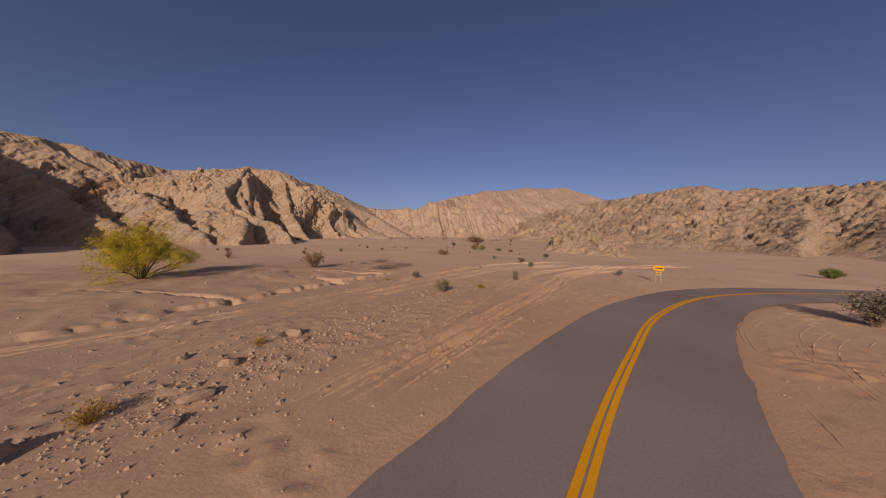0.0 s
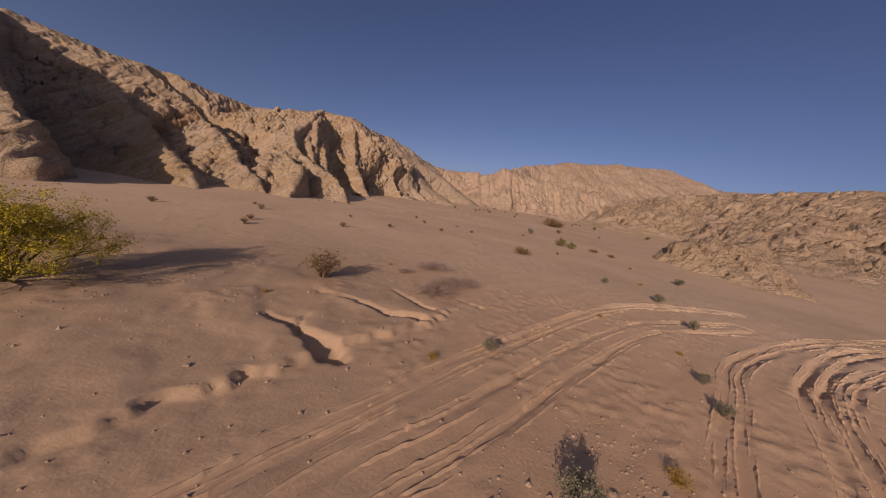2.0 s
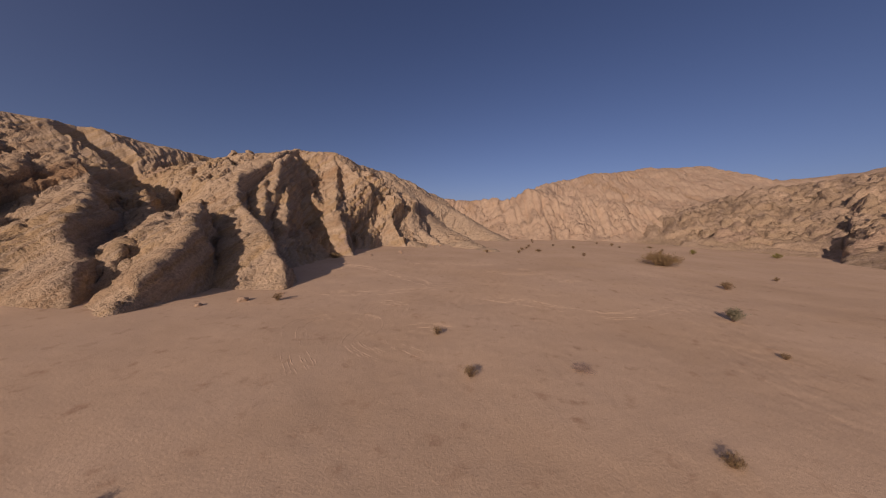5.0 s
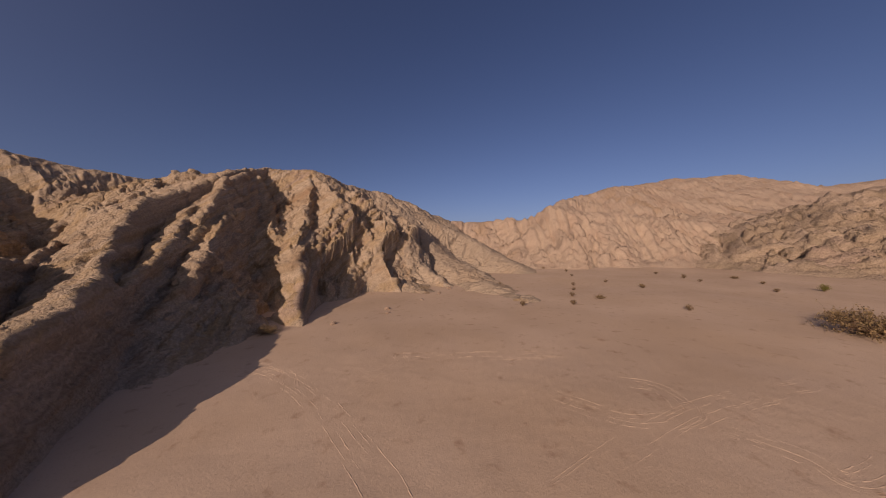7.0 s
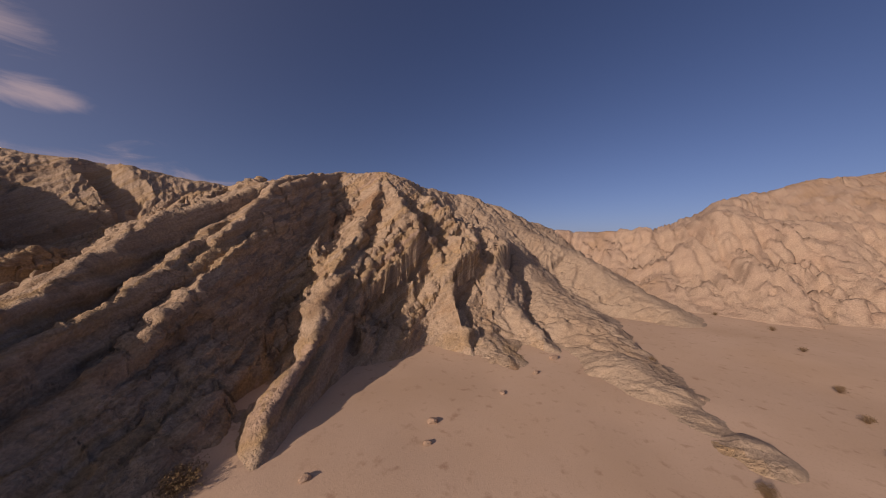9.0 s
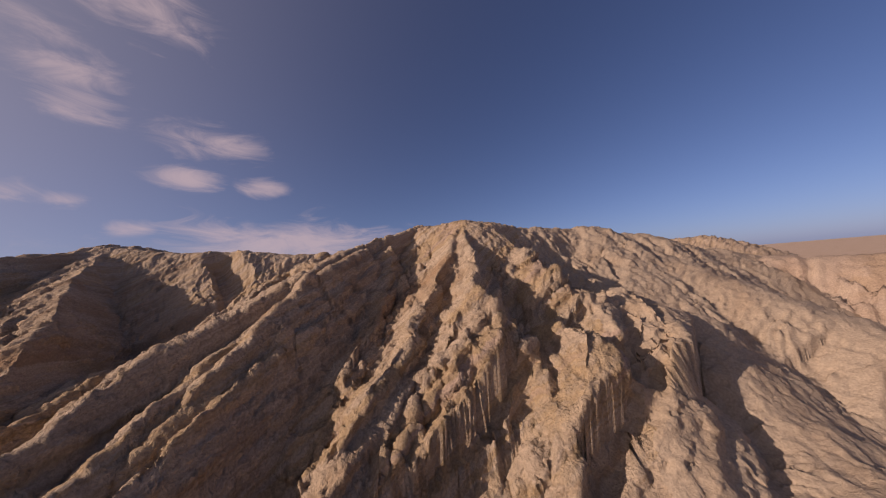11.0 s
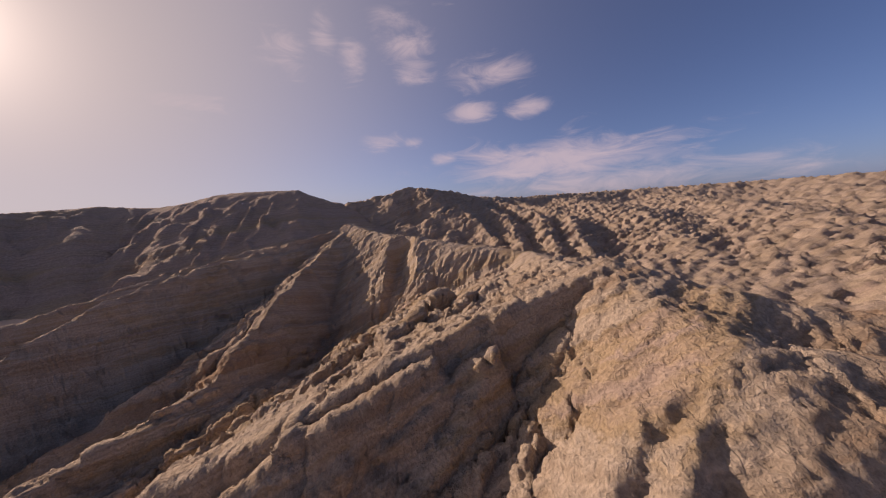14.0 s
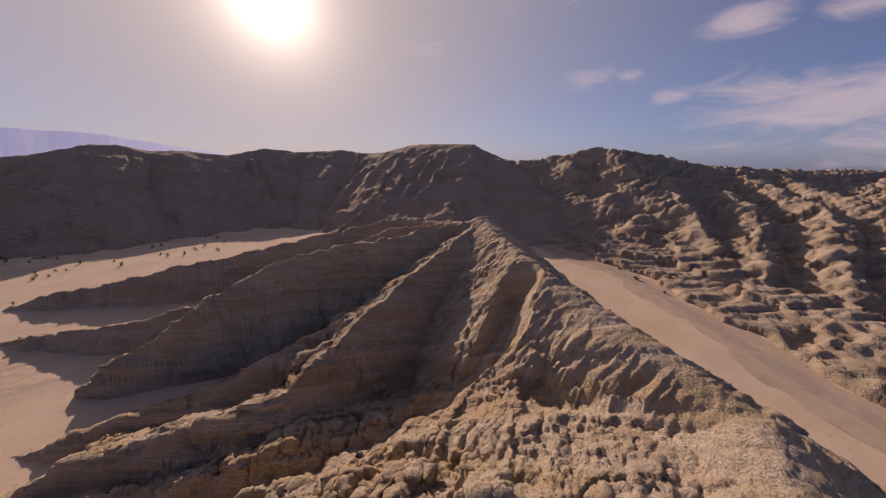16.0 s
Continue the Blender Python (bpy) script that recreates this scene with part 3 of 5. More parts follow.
def noise3(p, size, seed):
    """Value noise in space, -1 to 1."""
    q = p / size
    i = np.floor(q).astype(np.int64)
    f = q - i
    f = f * f * (3 - 2 * f)
    out = 0.0
    for a in (0, 1):
        for b in (0, 1):
            for c in (0, 1):
                w = (f[:, 0] if a else 1 - f[:, 0]) * (f[:, 1] if b else 1 - f[:, 1]) * (f[:, 2] if c else 1 - f[:, 2])
                out = out + w * bits(hash3(i[:, 0] + a, i[:, 1] + b, i[:, 2] + c, seed), 3)
    return out * 2 - 1


BED_N = np.array((0.345, 0.50, -0.794))  # across the beds
BED_S = np.array((0.824, -0.566, 0.0))  # along their strike
BED_D = np.cross(BED_N, BED_S)


def blocks(q, seed):
    """Angular blocks in space: a tilted face for each cell, and the closeness to the joint between cells."""
    i = np.floor(q).astype(np.int64)
    n = len(q)
    d1, d2 = np.full(n, 9.0), np.full(n, 9.0)
    own, off = np.zeros(n, np.int64), np.zeros((n, 3))
    for a in (-1, 0, 1):
        for b in (-1, 0, 1):
            for c in (-1, 0, 1):
                h = hash3(i[:, 0] + a, i[:, 1] + b, i[:, 2] + c, seed)
                o = np.stack([q[:, 0] - i[:, 0] - a - bits(h, 0), q[:, 1] - i[:, 1] - b - bits(h, 10), q[:, 2] - i[:, 2] - c - bits(h, 20)], -1)
                d = (o * o).sum(1)
                near = d < d1
                d2 = np.where(near, d1, np.minimum(d2, d))
                d1, own = np.where(near, d, d1), np.where(near, h, own)
                off[near] = o[near]
    face = bits(own, 5) - 0.5 + (bits(own, 12) - 0.5) * 2.0 * off[:, 0] + (bits(own, 16) - 0.5) * 2.0 * off[:, 1] + (bits(own, 8) - 0.5) * 1.6 * off[:, 2]
    return face, 1 - step(0.0, 0.16, np.sqrt(d2) - np.sqrt(d1))


def bed_ledges(w, thick, seed):
    """Hard and soft beds: each stands out or back by its own amount, with sharp changes between."""
    i = np.floor(w / thick).astype(np.int64)
    f = w / thick - i
    h0, h1 = bits(hash3(i, i * 0, i * 0, seed), 4), bits(hash3(i + 1, i * 0, i * 0, seed), 4)
    return h0 + (h1 - h0) * step(0.80, 1.0, f) - 0.5


def rock_relief(calm=None, amount=1.0, scale=1.0, seed=0, ledges=1.0, chunk=1.0):
    """Relief of broken bedded rock, as a distance along the surface normal."""
    def relief(p, slope):
        quiet = np.ones(len(p)) if calm is None else 1 - calm(p[:, 0], p[:, 1])
        small = np.ones(len(p)) if calm is None else step(70, 100, p[:, 1]) * step(-172, -140, p[:, 0])
        p = p / scale
        p = p + 0.5 * np.stack([noise3(p, 7.0, seed + k) for k in range(3)], -1) + 0.16 * np.stack([noise3(p, 1.3, seed + 4 + k) for k in range(3)], -1)
        w = p @ BED_N
        q = np.stack([p @ BED_S, p @ BED_D, w], -1)
        broken = step(-0.5, 0.4, noise3(p, 16.0, seed + 9))
        hard = 0.12 + 0.88 * quiet
        out = ledges * hard * (1.5 * bed_ledges(w, 4.2, seed + 20) + 0.6 * bed_ledges(w, 1.3, seed + 21) + 0.22 * bed_ledges(w, 0.45, seed + 22))
        face, joint = blocks(q / (15.0, 11.0, 6.0), seed + 30)
        out = out + chunk * quiet * (0.4 + 0.6 * broken) * (2.6 * face - 0.35 * joint)
        face, joint = blocks(q / (5.2, 3.8, 2.2), seed + 31)
        out = out + hard * (0.25 + 0.75 * broken) * (0.75 * face - 0.12 * joint * quiet)
        face, joint = blocks(q / (1.7, 1.3, 0.8), seed + 32)
        out = out + small * (0.14 + 0.14 * quiet) * (face - 0.15 * joint)
        face, joint = blocks(q / (0.85, 0.7, 0.5), seed + 33)
        out = out + small * (0.07 + 0.07 * quiet) * (face - 0.2 * joint)
        return amount * scale * out
    return relief


def hills(x, y, ridges, rill=1.0, crag=1.0, beds=1.0, seed=0, warp=3.0, soft=1.2, rill_size=5.0, calm=None, big=1.0, carve=None, crest=0.0, broken=0.0, way=(0.50, 0.70, -0.50), rills_all=0.0, pits=1.0):
    wx = x + warp * fbm(x / 28, y / 28, 3, seed + 50)
    wy = y + warp * fbm(x / 28 + 40, y / 28 + 9, 3, seed + 60)
    top = np.full(np.shape(x), -1e3)
    dd, ss = np.zeros(np.shape(x)), np.zeros(np.shape(x))
    for k, (line, left, right, back) in enumerate(ridges):
        d, side, z, s = along(wx, wy, line)
        if crest and k > 1:
            notch = pn(s / 9, s * 0 + 3.1 * k, seed + 70) + 0.6 * pn(s / 3.6, s * 0 + 5.7 * k, seed + 71)
            z = z + crest * notch * step(0, 14, s)
        h = z - (right + (left - right) * (0.5 + 0.5 * side)) * (np.sqrt(d * d + back * back) - back)
        near = h > top
        dd, ss = np.where(near, d, dd), np.where(near, s + 97.3 * k, ss)
        m = np.maximum(h, top)
        top = m + soft * np.log1p(np.exp(-np.abs(h - top) / soft))
    if broken:
        top = top + broken * (ridged(x / (5 * broken), y / (5 * broken), 5, seed + 140, 0.5) - 0.4) * step(0, 12, top)
    if carve is not None:
        top = np.minimum(top, carve(x, y))
    lift = step(-2, 5, top)
    quiet = 1.0 if calm is None else 1 - calm(x, y)
    ss = ss + 0.55 * rill_size * fbm(x / (3 * rill_size), y / (3 * rill_size), 3, seed + 17)
    gully = ridged(ss / rill_size, dd / (7 * rill_size), 3, seed + 11) - 0.3
    strong = step(-0.5, 0.5, pn(x / 17 + 3, y / 17, seed + 12))
    top = top + rill * step(0.1 * rill_size, 2 * rill_size, dd) * gully * (0.3 + 0.8 * strong) * (rills_all + (1 - rills_all) * (1 - quiet) if calm is not None else 1.0)
    if beds == 0 and crag == 0:
        return top + 0.08 * fbm(x / 1.3, y / 1.3, 3, seed + 81) * lift
    mask = (0.3 + 0.7 * step(-0.3, 0.3, pn(x / 26, y / 26, seed + 31))) * lift * quiet * (0.4 + 0.6 * step(0, 6, dd))
    for period, amp in ((9.0, 2.8), (3.7, 1.7), (1.3, 0.4)):
        top = top + beds * amp * bedding(x, y, top, period * big, seed + int(period), way) * mask
    rough = crag * (0.3 + 0.7 * quiet) * lift * (0.12 + 0.88 * step(1, 13, dd))
    for size, amp, crack in ((7.0, 2.8, 1.2), (2.6, 1.05, 0.5), (1.05, 0.42, 0.2), (0.5, 0.16, 0.09)):
        j = 0.35 * size * big
        plane, joint = facets(x + j * pn(x / size, y / size, seed + 90), y + j * pn(x / size + 7, y / size, seed + 91), size * big, seed + int(10 * size), 1.15)
        some = step(-0.45, 0.35, pn(x / (4 * size), y / (4 * size), seed + 95 + int(size)))
        top = top + rough * (0.25 + 0.75 * some) * (amp * plane - crack * joint)
    top = top - pits * crag * lift * hollows(x, y, 5.5 * big, seed + 120) * (0.15 + 0.85 * (quiet if calm is not None else 1.0))
    return top + (0.35 + 0.65 * crag) * 0.12 * fbm(x / 1.3, y / 1.3, 3, seed + 81) * lift


def smooth_flank(x, y):
    """The north-eastern flank is bare and smooth."""
    north = 0.85 * step(0, 14, (x + 96) * 0.5 + (y - 214) * 0.85 + 4 * pn(x / 15, y / 15, 7))
    crest = 0.6 * step(0, 18, -(x + 126) + 5 * pn(x / 15, y / 15, 8)) * step(118, 150, y)
    back = 0.7 * (1 - step(8, 20, along(x, y, MAIN_RIDGES[0][0] + MAIN_RIDGES[1][0])[0]))
    return np.maximum(np.maximum(north, crest), back)


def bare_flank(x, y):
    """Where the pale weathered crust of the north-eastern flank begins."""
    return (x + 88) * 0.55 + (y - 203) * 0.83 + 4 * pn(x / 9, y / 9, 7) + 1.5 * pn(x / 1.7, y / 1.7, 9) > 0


def spaced(stops):
    """Grid lines: stops are (from, step) pairs and the end; the step glides from one stop to the next."""
    out, v = [], stops[0][0]
    ends = [s[0] for s in stops]
    while v < ends[-1]:
        out.append(v)
        v += float(np.interp(v, ends, [s[1] for s in stops]))
    out.append(ends[-1])
    return np.array(out)


def sheet(name, xs, ys, zf, mat, keep=None, kind="structure", label="", category="", smooth=False, relief=None, second=None):
    gx, gy = np.meshgrid(xs, ys)
    gz = zf(gx, gy)
    nx, ny = len(xs), len(ys)
    idx = np.arange(nx * ny).reshape(ny, nx)
    quads = np.stack([idx[:-1, :-1], idx[:-1, 1:], idx[1:, 1:], idx[1:, :-1]], -1).reshape(-1, 4)
    co = np.stack([gx, gy, gz], -1).reshape(-1, 3)
    if relief is not None:
        dy, dx = np.gradient(gz, ys, xs)
        for _ in range(3):
            for g in (dx, dy):
                g[1:-1, 1:-1] = (g[:-2, 1:-1] + g[2:, 1:-1] + g[1:-1, :-2] + g[1:-1, 2:] + 2 * g[1:-1, 1:-1]) / 6
        up = np.stack([-dx, -dy, np.ones_like(gz)], -1).reshape(-1, 3)
        up /= np.linalg.norm(up, axis=1)[:, None]
        lift = gz - ground_base(gx, gy)
        rock = np.flatnonzero((lift > -1.0).ravel())
        push = relief(co[rock], up[rock]) * step(-1.0, 3.0, lift.ravel()[rock])
        co[rock] += up[rock] * push[:, None]
    if keep is not None:
        ok = keep(gx, gy, gz).reshape(-1)
        quads = quads[ok[quads].any(1)]
        used = np.unique(quads)
        remap = np.zeros(nx * ny, int)
        remap[used] = np.arange(len(used))
        co, quads = co[used], remap[quads]
    me = bpy.data.meshes.new(name)
    me.vertices.add(len(co))
    me.vertices.foreach_set("co", co.astype(np.float32).ravel())
    me.loops.add(quads.size)
    me.loops.foreach_set("vertex_index", quads.astype(np.int32).ravel())
    me.polygons.add(len(quads))
    me.polygons.foreach_set("loop_start", np.arange(0, quads.size, 4, dtype=np.int32))
    me.update(calc_edges=True)
    me.validate()
    me.materials.append(mat)
    if second:
        me.materials.append(second[0])
        mid = co[quads].mean(1)
        me.polygons.foreach_set("material_index", second[1](mid[:, 0], mid[:, 1]).astype(np.int32))
    if smooth:
        me.shade_smooth()
    ob = new(name, me)
    return tagged(ob, label, category, kind=kind)


def above_ground(x, y, z):
    return z > ground_z(x, y, False) - 0.6


ground = sheet("ground", spaced([(-4500, 300), (-900, 60), (-300, 9), (-120, 5), (-70, 1.2), (-45, 0.35), (-22, 0.19), (22, 0.19), (40, 0.5), (70, 1.2), (150, 4), (900, 80), (4500, 300)]),
               spaced([(-4500, 300), (-700, 60), (-200, 5), (-10, 1.2), (4, 0.17), (45, 0.2), (58, 0.27), (128, 0.28), (140, 0.9), (150, 1.4), (260, 2), (900, 80), (4500, 300)]),
               ground_z, M_SAND, label="pale pinkish sandy desert wash with tyre tracks", category="ground", smooth=True)
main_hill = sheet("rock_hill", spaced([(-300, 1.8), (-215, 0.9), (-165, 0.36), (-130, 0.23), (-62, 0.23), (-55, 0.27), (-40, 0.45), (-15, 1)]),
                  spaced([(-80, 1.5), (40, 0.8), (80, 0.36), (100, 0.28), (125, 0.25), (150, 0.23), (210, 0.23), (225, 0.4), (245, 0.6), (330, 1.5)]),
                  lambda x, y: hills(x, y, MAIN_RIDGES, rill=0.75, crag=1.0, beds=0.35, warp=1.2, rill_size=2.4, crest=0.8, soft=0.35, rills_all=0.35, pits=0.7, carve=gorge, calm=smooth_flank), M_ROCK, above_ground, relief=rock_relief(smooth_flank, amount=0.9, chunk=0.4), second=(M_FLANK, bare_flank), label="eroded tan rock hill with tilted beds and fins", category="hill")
RIGHT_RIDGES = [
    ([(-83, 271, 31), (-62, 284, 26.5), (-50, 288, 26), (-36, 287, 27), (-22, 283, 28), (-8, 274, 31.5), (14, 280, 29), (44, 292, 27), (86, 306, 22), (120, 345, 20), (150, 370, 18)], 0.3, 0.85, 5),
] + [([a, b], fall, fall, 7) for a, b, fall in [
    # the crest behind, one straight stretch after another
    ((-8, 274, 31.5), (5, 330, 38), 1.3), ((5, 330, 38), (20, 400, 50), 1.3), ((20, 400, 50), (40, 440, 58), 1.0), ((40, 440, 58), (78, 443, 66), 0.55),
    ((78, 443, 66), (150, 490, 78), 0.5), ((150, 490, 78), (235, 540, 87), 0.42), ((235, 540, 87), (292, 506, 60), 0.42), ((292, 506, 60), (374, 450, 70), 0.36),
    ((374, 450, 70), (480, 420, 68), 0.36)]
]


def right_slope(x, y):
    """Bare slopes cut by many small rills, with dark pockets in the east."""
    z = hills(x, y, RIGHT_RIDGES, rill=0.0, crag=1.1, beds=0.0, seed=200, warp=5, soft=3, rill_size=9, big=0.6, pits=0.8, way=(0.80, -0.35, 0.50))
    u = x + 0.12 * y + 1.5 * fbm(x / 14, y / 220, 2, 207)
    cut = np.abs(pn(u / 6.5, y / 150, 211)) + 0.5 * np.abs(pn(u / 2.8, y / 90, 212))
    deep = step(-0.3, 0.4, pn(x / 30, y / 40, 213))
    v, w = 0.78 * x + 0.62 * y + 1.2 * fbm(x / 14, y / 60, 3, 216), 0.62 * x - 0.78 * y
    slot = np.exp(-5 * np.abs(pn(v / 8, w / 26, 217))) * step(-0.1, 0.4, pn(x / 14, y / 14, 218)) * step(-10, 70, x + 12 * pn(x / 30, y / 30, 220))
    return z - (3.8 * np.exp(-3.2 * cut) * (0.35 + 0.9 * deep) + 4.5 * slot) * step(0, 6, z) * (1 - 0.6 * step(20, 45, z)) + 0.2 * fbm(x / 2.5, y / 40, 3, 219) * step(0, 6, z)


right_hill = sheet("sand_hill", spaced([(-140, 1.5), (-60, 0.75), (110, 0.75), (160, 1.6), (520, 4)]), spaced([(165, 1.2), (195, 0.75), (285, 0.75), (320, 2), (620, 8)]),
                   right_slope, M_PINK, above_ground, relief=rock_relief(amount=0.5, scale=1.0, seed=210, ledges=0.0, chunk=0.4),
                   label="smooth pale eroded hill with shallow rills", category="hill")
CRAG_RIDGES = [
    ([(150, 300, 34), (177, 285, 38), (193, 262, 41), (206, 239, 44), (214, 230, 44), (222, 222, 39), (241, 199, 37), (265, 163, 37), (290, 114, 36), (330, 60, 33), (380, -10, 28)], 0.3, 0.36, 3),
    ([(193, 262, 40), (168, 232, 21), (150, 203, -4)], 1.7, 0.5, 1.0),
    ([(206, 239, 43), (178, 212, 24), (160, 190, 9), (146, 172, -4)], 1.7, 0.5, 1.0),
    ([(222, 222, 38), (180, 170, 18), (140, 133, -5)], 1.7, 0.5, 1.0),
    ([(241, 199, 36), (190, 146, 20), (137, 106, -5)], 1.7, 0.45, 1.0),
    ([(265, 163, 36), (205, 115, 18), (146, 86, -5)], 1.7, 0.45, 1.0),
    ([(290, 114, 35), (220, 75, 18), (155, 55, -5)], 1.7, 0.45, 1.0),
    ([(177, 285, 37), (140, 262, 17), (116, 240, -3)], 1.2, 0.5, 1.5),
]
crag_hill = sheet("crag_hill", spaced([(55, 1.4), (90, 0.9), (120, 0.65), (200, 0.7), (240, 1.2), (420, 3)]), spaced([(-60, 3), (50, 1.0), (90, 0.65), (240, 0.7), (270, 1.2), (340, 2)]),
                  lambda x, y: hills(x, y, CRAG_RIDGES, rill=0.5, crag=1.5, beds=0.9, seed=300, rill_size=8, crest=1.5, big=1.25, way=(0.80, -0.35, 0.50)), M_CRAG, above_ground, relief=rock_relief(amount=0.7, scale=1.0, seed=310, chunk=0.8, ledges=0.2), label="craggy tan rock hill with dark hollows", category="hill")
OUTCROP = [([(36.5, 99, -1), (40, 99.5, 3.5), (44, 99.5, 5.0), (50, 98.5, 6.2), (56, 96, 4.5), (62, 95, -2)], 0.9, 0.9, 0.8), ([(42, 99.5, 4.5), (43, 93, 1.5), (43.5, 88, -2)], 2.0, 0.9, 0.4),
           ([(47, 99, 5.6), (47, 92, 3), (47.5, 83, -2)], 2.0, 0.9, 0.4), ([(51, 98, 6), (52, 90, 3), (51.5, 83, -2)], 2.0, 0.9, 0.4), ([(55, 96, 4.5), (57, 89, 1.5), (58, 84, -2)], 2.0, 0.9, 0.4)]
outcrop = sheet("rock_outcrop", spaced([(30, 0.3), (66, 0.3), (72, 0.5)]), spaced([(76, 0.3), (104, 0.3), (112, 0.5)]),
                lambda x, y: hills(x, y, OUTCROP, crag=0.8, beds=0.3, rill=1.6, seed=400, rill_size=1.8, warp=1.6, big=0.4, pits=0.4, soft=0.3, way=(0.80, -0.35, 0.50)), M_CRAG, above_ground, relief=rock_relief(amount=1.2, scale=0.5, seed=410, ledges=0.2), kind="", label="low ribbed tan rock outcrop on the wash floor", category="rock")
DIRT_ROAD = [(-215, 300, 0), (-252, 213, 0), (-275, 181, 0), (-318, 126, 0), (-334, 58, 0), (-330, -20, 0)]


def terraces(x, y, d):
    """Low cliffs and benches that climb from the road, then open slopes."""
    w = d + 7 * fbm(x / 22, y / 22, 4, 41) + 1.2 * pn(x / 2.3, y / 2.3, 46)
    v = d + 16 * fbm(x / 40, y / 40, 4, 42) + 1.5 * pn(x / 3, y / 3, 47)
    return -2 + 4.6 * step(11, 12.6, w) + 4.0 * step(31, 33, v) + 0.06 * np.maximum(0, w - 12) + 3.5 * step(58, 60, w + 0.4 * v - 22) + 0.85 * np.maximum(0, d + 10 * fbm(x / 30, y / 30, 3, 43) - 66)


def canyon(x, y):
    """The flat floor that the dirt road follows: no hill on it, nor east of it."""
    d, side, _, _ = along(x, y, DIRT_ROAD)
    return np.where(side > 0, -6.0, terraces(x, y, d)) + 60 * step(300, 420, y)


WEST_RIDGES = [
    ([(-404, -92, 89), (-416, -83, 79.0), (-446, -19, 78.0), (-461, 14, 84.2), (-473, 34, 85.3), (-489, 58, 79.4), (-533, 97, 71), (-562, 118, 65), (-636, 156, 62), (-686, 197, 61), (-751, 259, 63), (-800, 400, 62), (-760, 620, 60), (-560, 860, 56), (-250, 980, 54)], 0.4, 0.5, 3),
    ([(-468, 29, 84), (-400, 80, 50), (-356, 120, 30), (-328, 140, 6)], 0.9, 0.9, 1.0),
    ([(-505, 75, 72), (-425, 125, 42), (-372, 150, 24), (-336, 165, 6)], 0.8, 0.8, 1.0),
    ([(-580, 135, 62), (-470, 205, 38), (-390, 210, 22), (-330, 215, 6)], 0.7, 0.7, 1.0),
    ([(-540, 95, 66), (-440, 170, 36), (-375, 180, 18), (-330, 190, 4)], 0.75, 0.75, 1.0),
    ([(-616, 179, 55), (-470, 240, 33), (-380, 238, 18), (-315, 240, 4)], 0.5, 0.55, 1.2),
    ([(-711, 252, 55), (-520, 330, 36), (-400, 320, 20), (-290, 300, 4)], 0.22, 0.25, 2),
    ([(-760, 450, 50), (-520, 450, 33), (-330, 400, 22), (-200, 330, 10)], 0.18, 0.2, 2),
    ([(-290, 330, 8), (-305, 265, 7.5), (-312, 225, 7), (-335, 180, 8), (-362, 130, 9)], 0.1, 0.16, 6),
    ([(-700, 650, 46), (-420, 560, 34), (-200, 480, 26), (-110, 400, 22)], 0.15, 0.15, 2),
]
def road_benches(x, y):
    """The flat benches beside the dirt road are less broken than the slopes."""
    return 0.92 * (1 - step(40, 75, along(x, y, DIRT_ROAD)[0]))


west_hills = sheet("west_hills", spaced([(-900, 5), (-500, 1.6), (-260, 1.0), (-150, 1.8), (-60, 4)]), spaced([(-140, 3), (40, 1.3), (120, 1.0), (300, 1.3), (450, 2.6), (1100, 8)]),
                   lambda x, y: hills(x, y, WEST_RIDGES, rill=1.3, crag=0.8, beds=0.9, seed=500, rill_size=7, carve=canyon, crest=0.8, broken=2.4, pits=0.0, warp=2.5, calm=road_benches, rills_all=0.6), M_CRAG, above_ground, relief=rock_relief(amount=0.75, scale=1.35, seed=510, chunk=0.75, ledges=1.6), label="broken tan badlands behind a dirt road", category="hill")
SOUTH_RIDGES = [
    ([(420, -330, 40), (150, -310, 66), (65, -319, 68), (17, -318, 67), (-15, -316, 75), (-43, -315, 82.5), (-60, -315, 83), (-90, -316, 77), (-116, -316, 78), (-159, -316, 73.5), (-210, -314, 84), (-243, -310, 79), (-304, -290, 84), (-339, -246, 78.5), (-371, -170, 91), (-408, -97, 90.5), (-420, -80, 79)], 0.5, 0.55, 5),
    ([(-50, -315, 79), (-40, -270, 48), (-28, -225, 12)], 0.5, 0.5, 4),
    ([(-116, -316, 74), (-100, -262, 44), (-92, -215, 12)], 0.5, 0.5, 4),
    ([(-210, -314, 80), (-185, -250, 48), (-165, -195, 8)], 0.5, 0.5, 4),
    ([(-304, -290, 80), (-250, -215, 50), (-215, -150, 10)], 0.5, 0.5, 4),
    ([(-371, -170, 88), (-300, -125, 50), (-250, -90, 12)], 0.5, 0.5, 4),
    ([(-408, -97, 87), (-345, -50, 52), (-300, -20, 16)], 0.5, 0.5, 4),
]
south_hills = sheet("south_hills", spaced([(-600, 4), (-300, 2), (100, 2), (600, 6)]), spaced([(-600, 6), (-330, 2.5), (-60, 2.2), (100, 3)]),
                    lambda x, y: hills(x, y, SOUTH_RIDGES, rill=5.5, crag=0, beds=0, seed=600, warp=4, rill_size=22), M_FAR, above_ground, relief=rock_relief(amount=0.3, scale=3.0, seed=610, chunk=0.2, ledges=0.3), label="dark ridge in shade across the wash", category="hill")


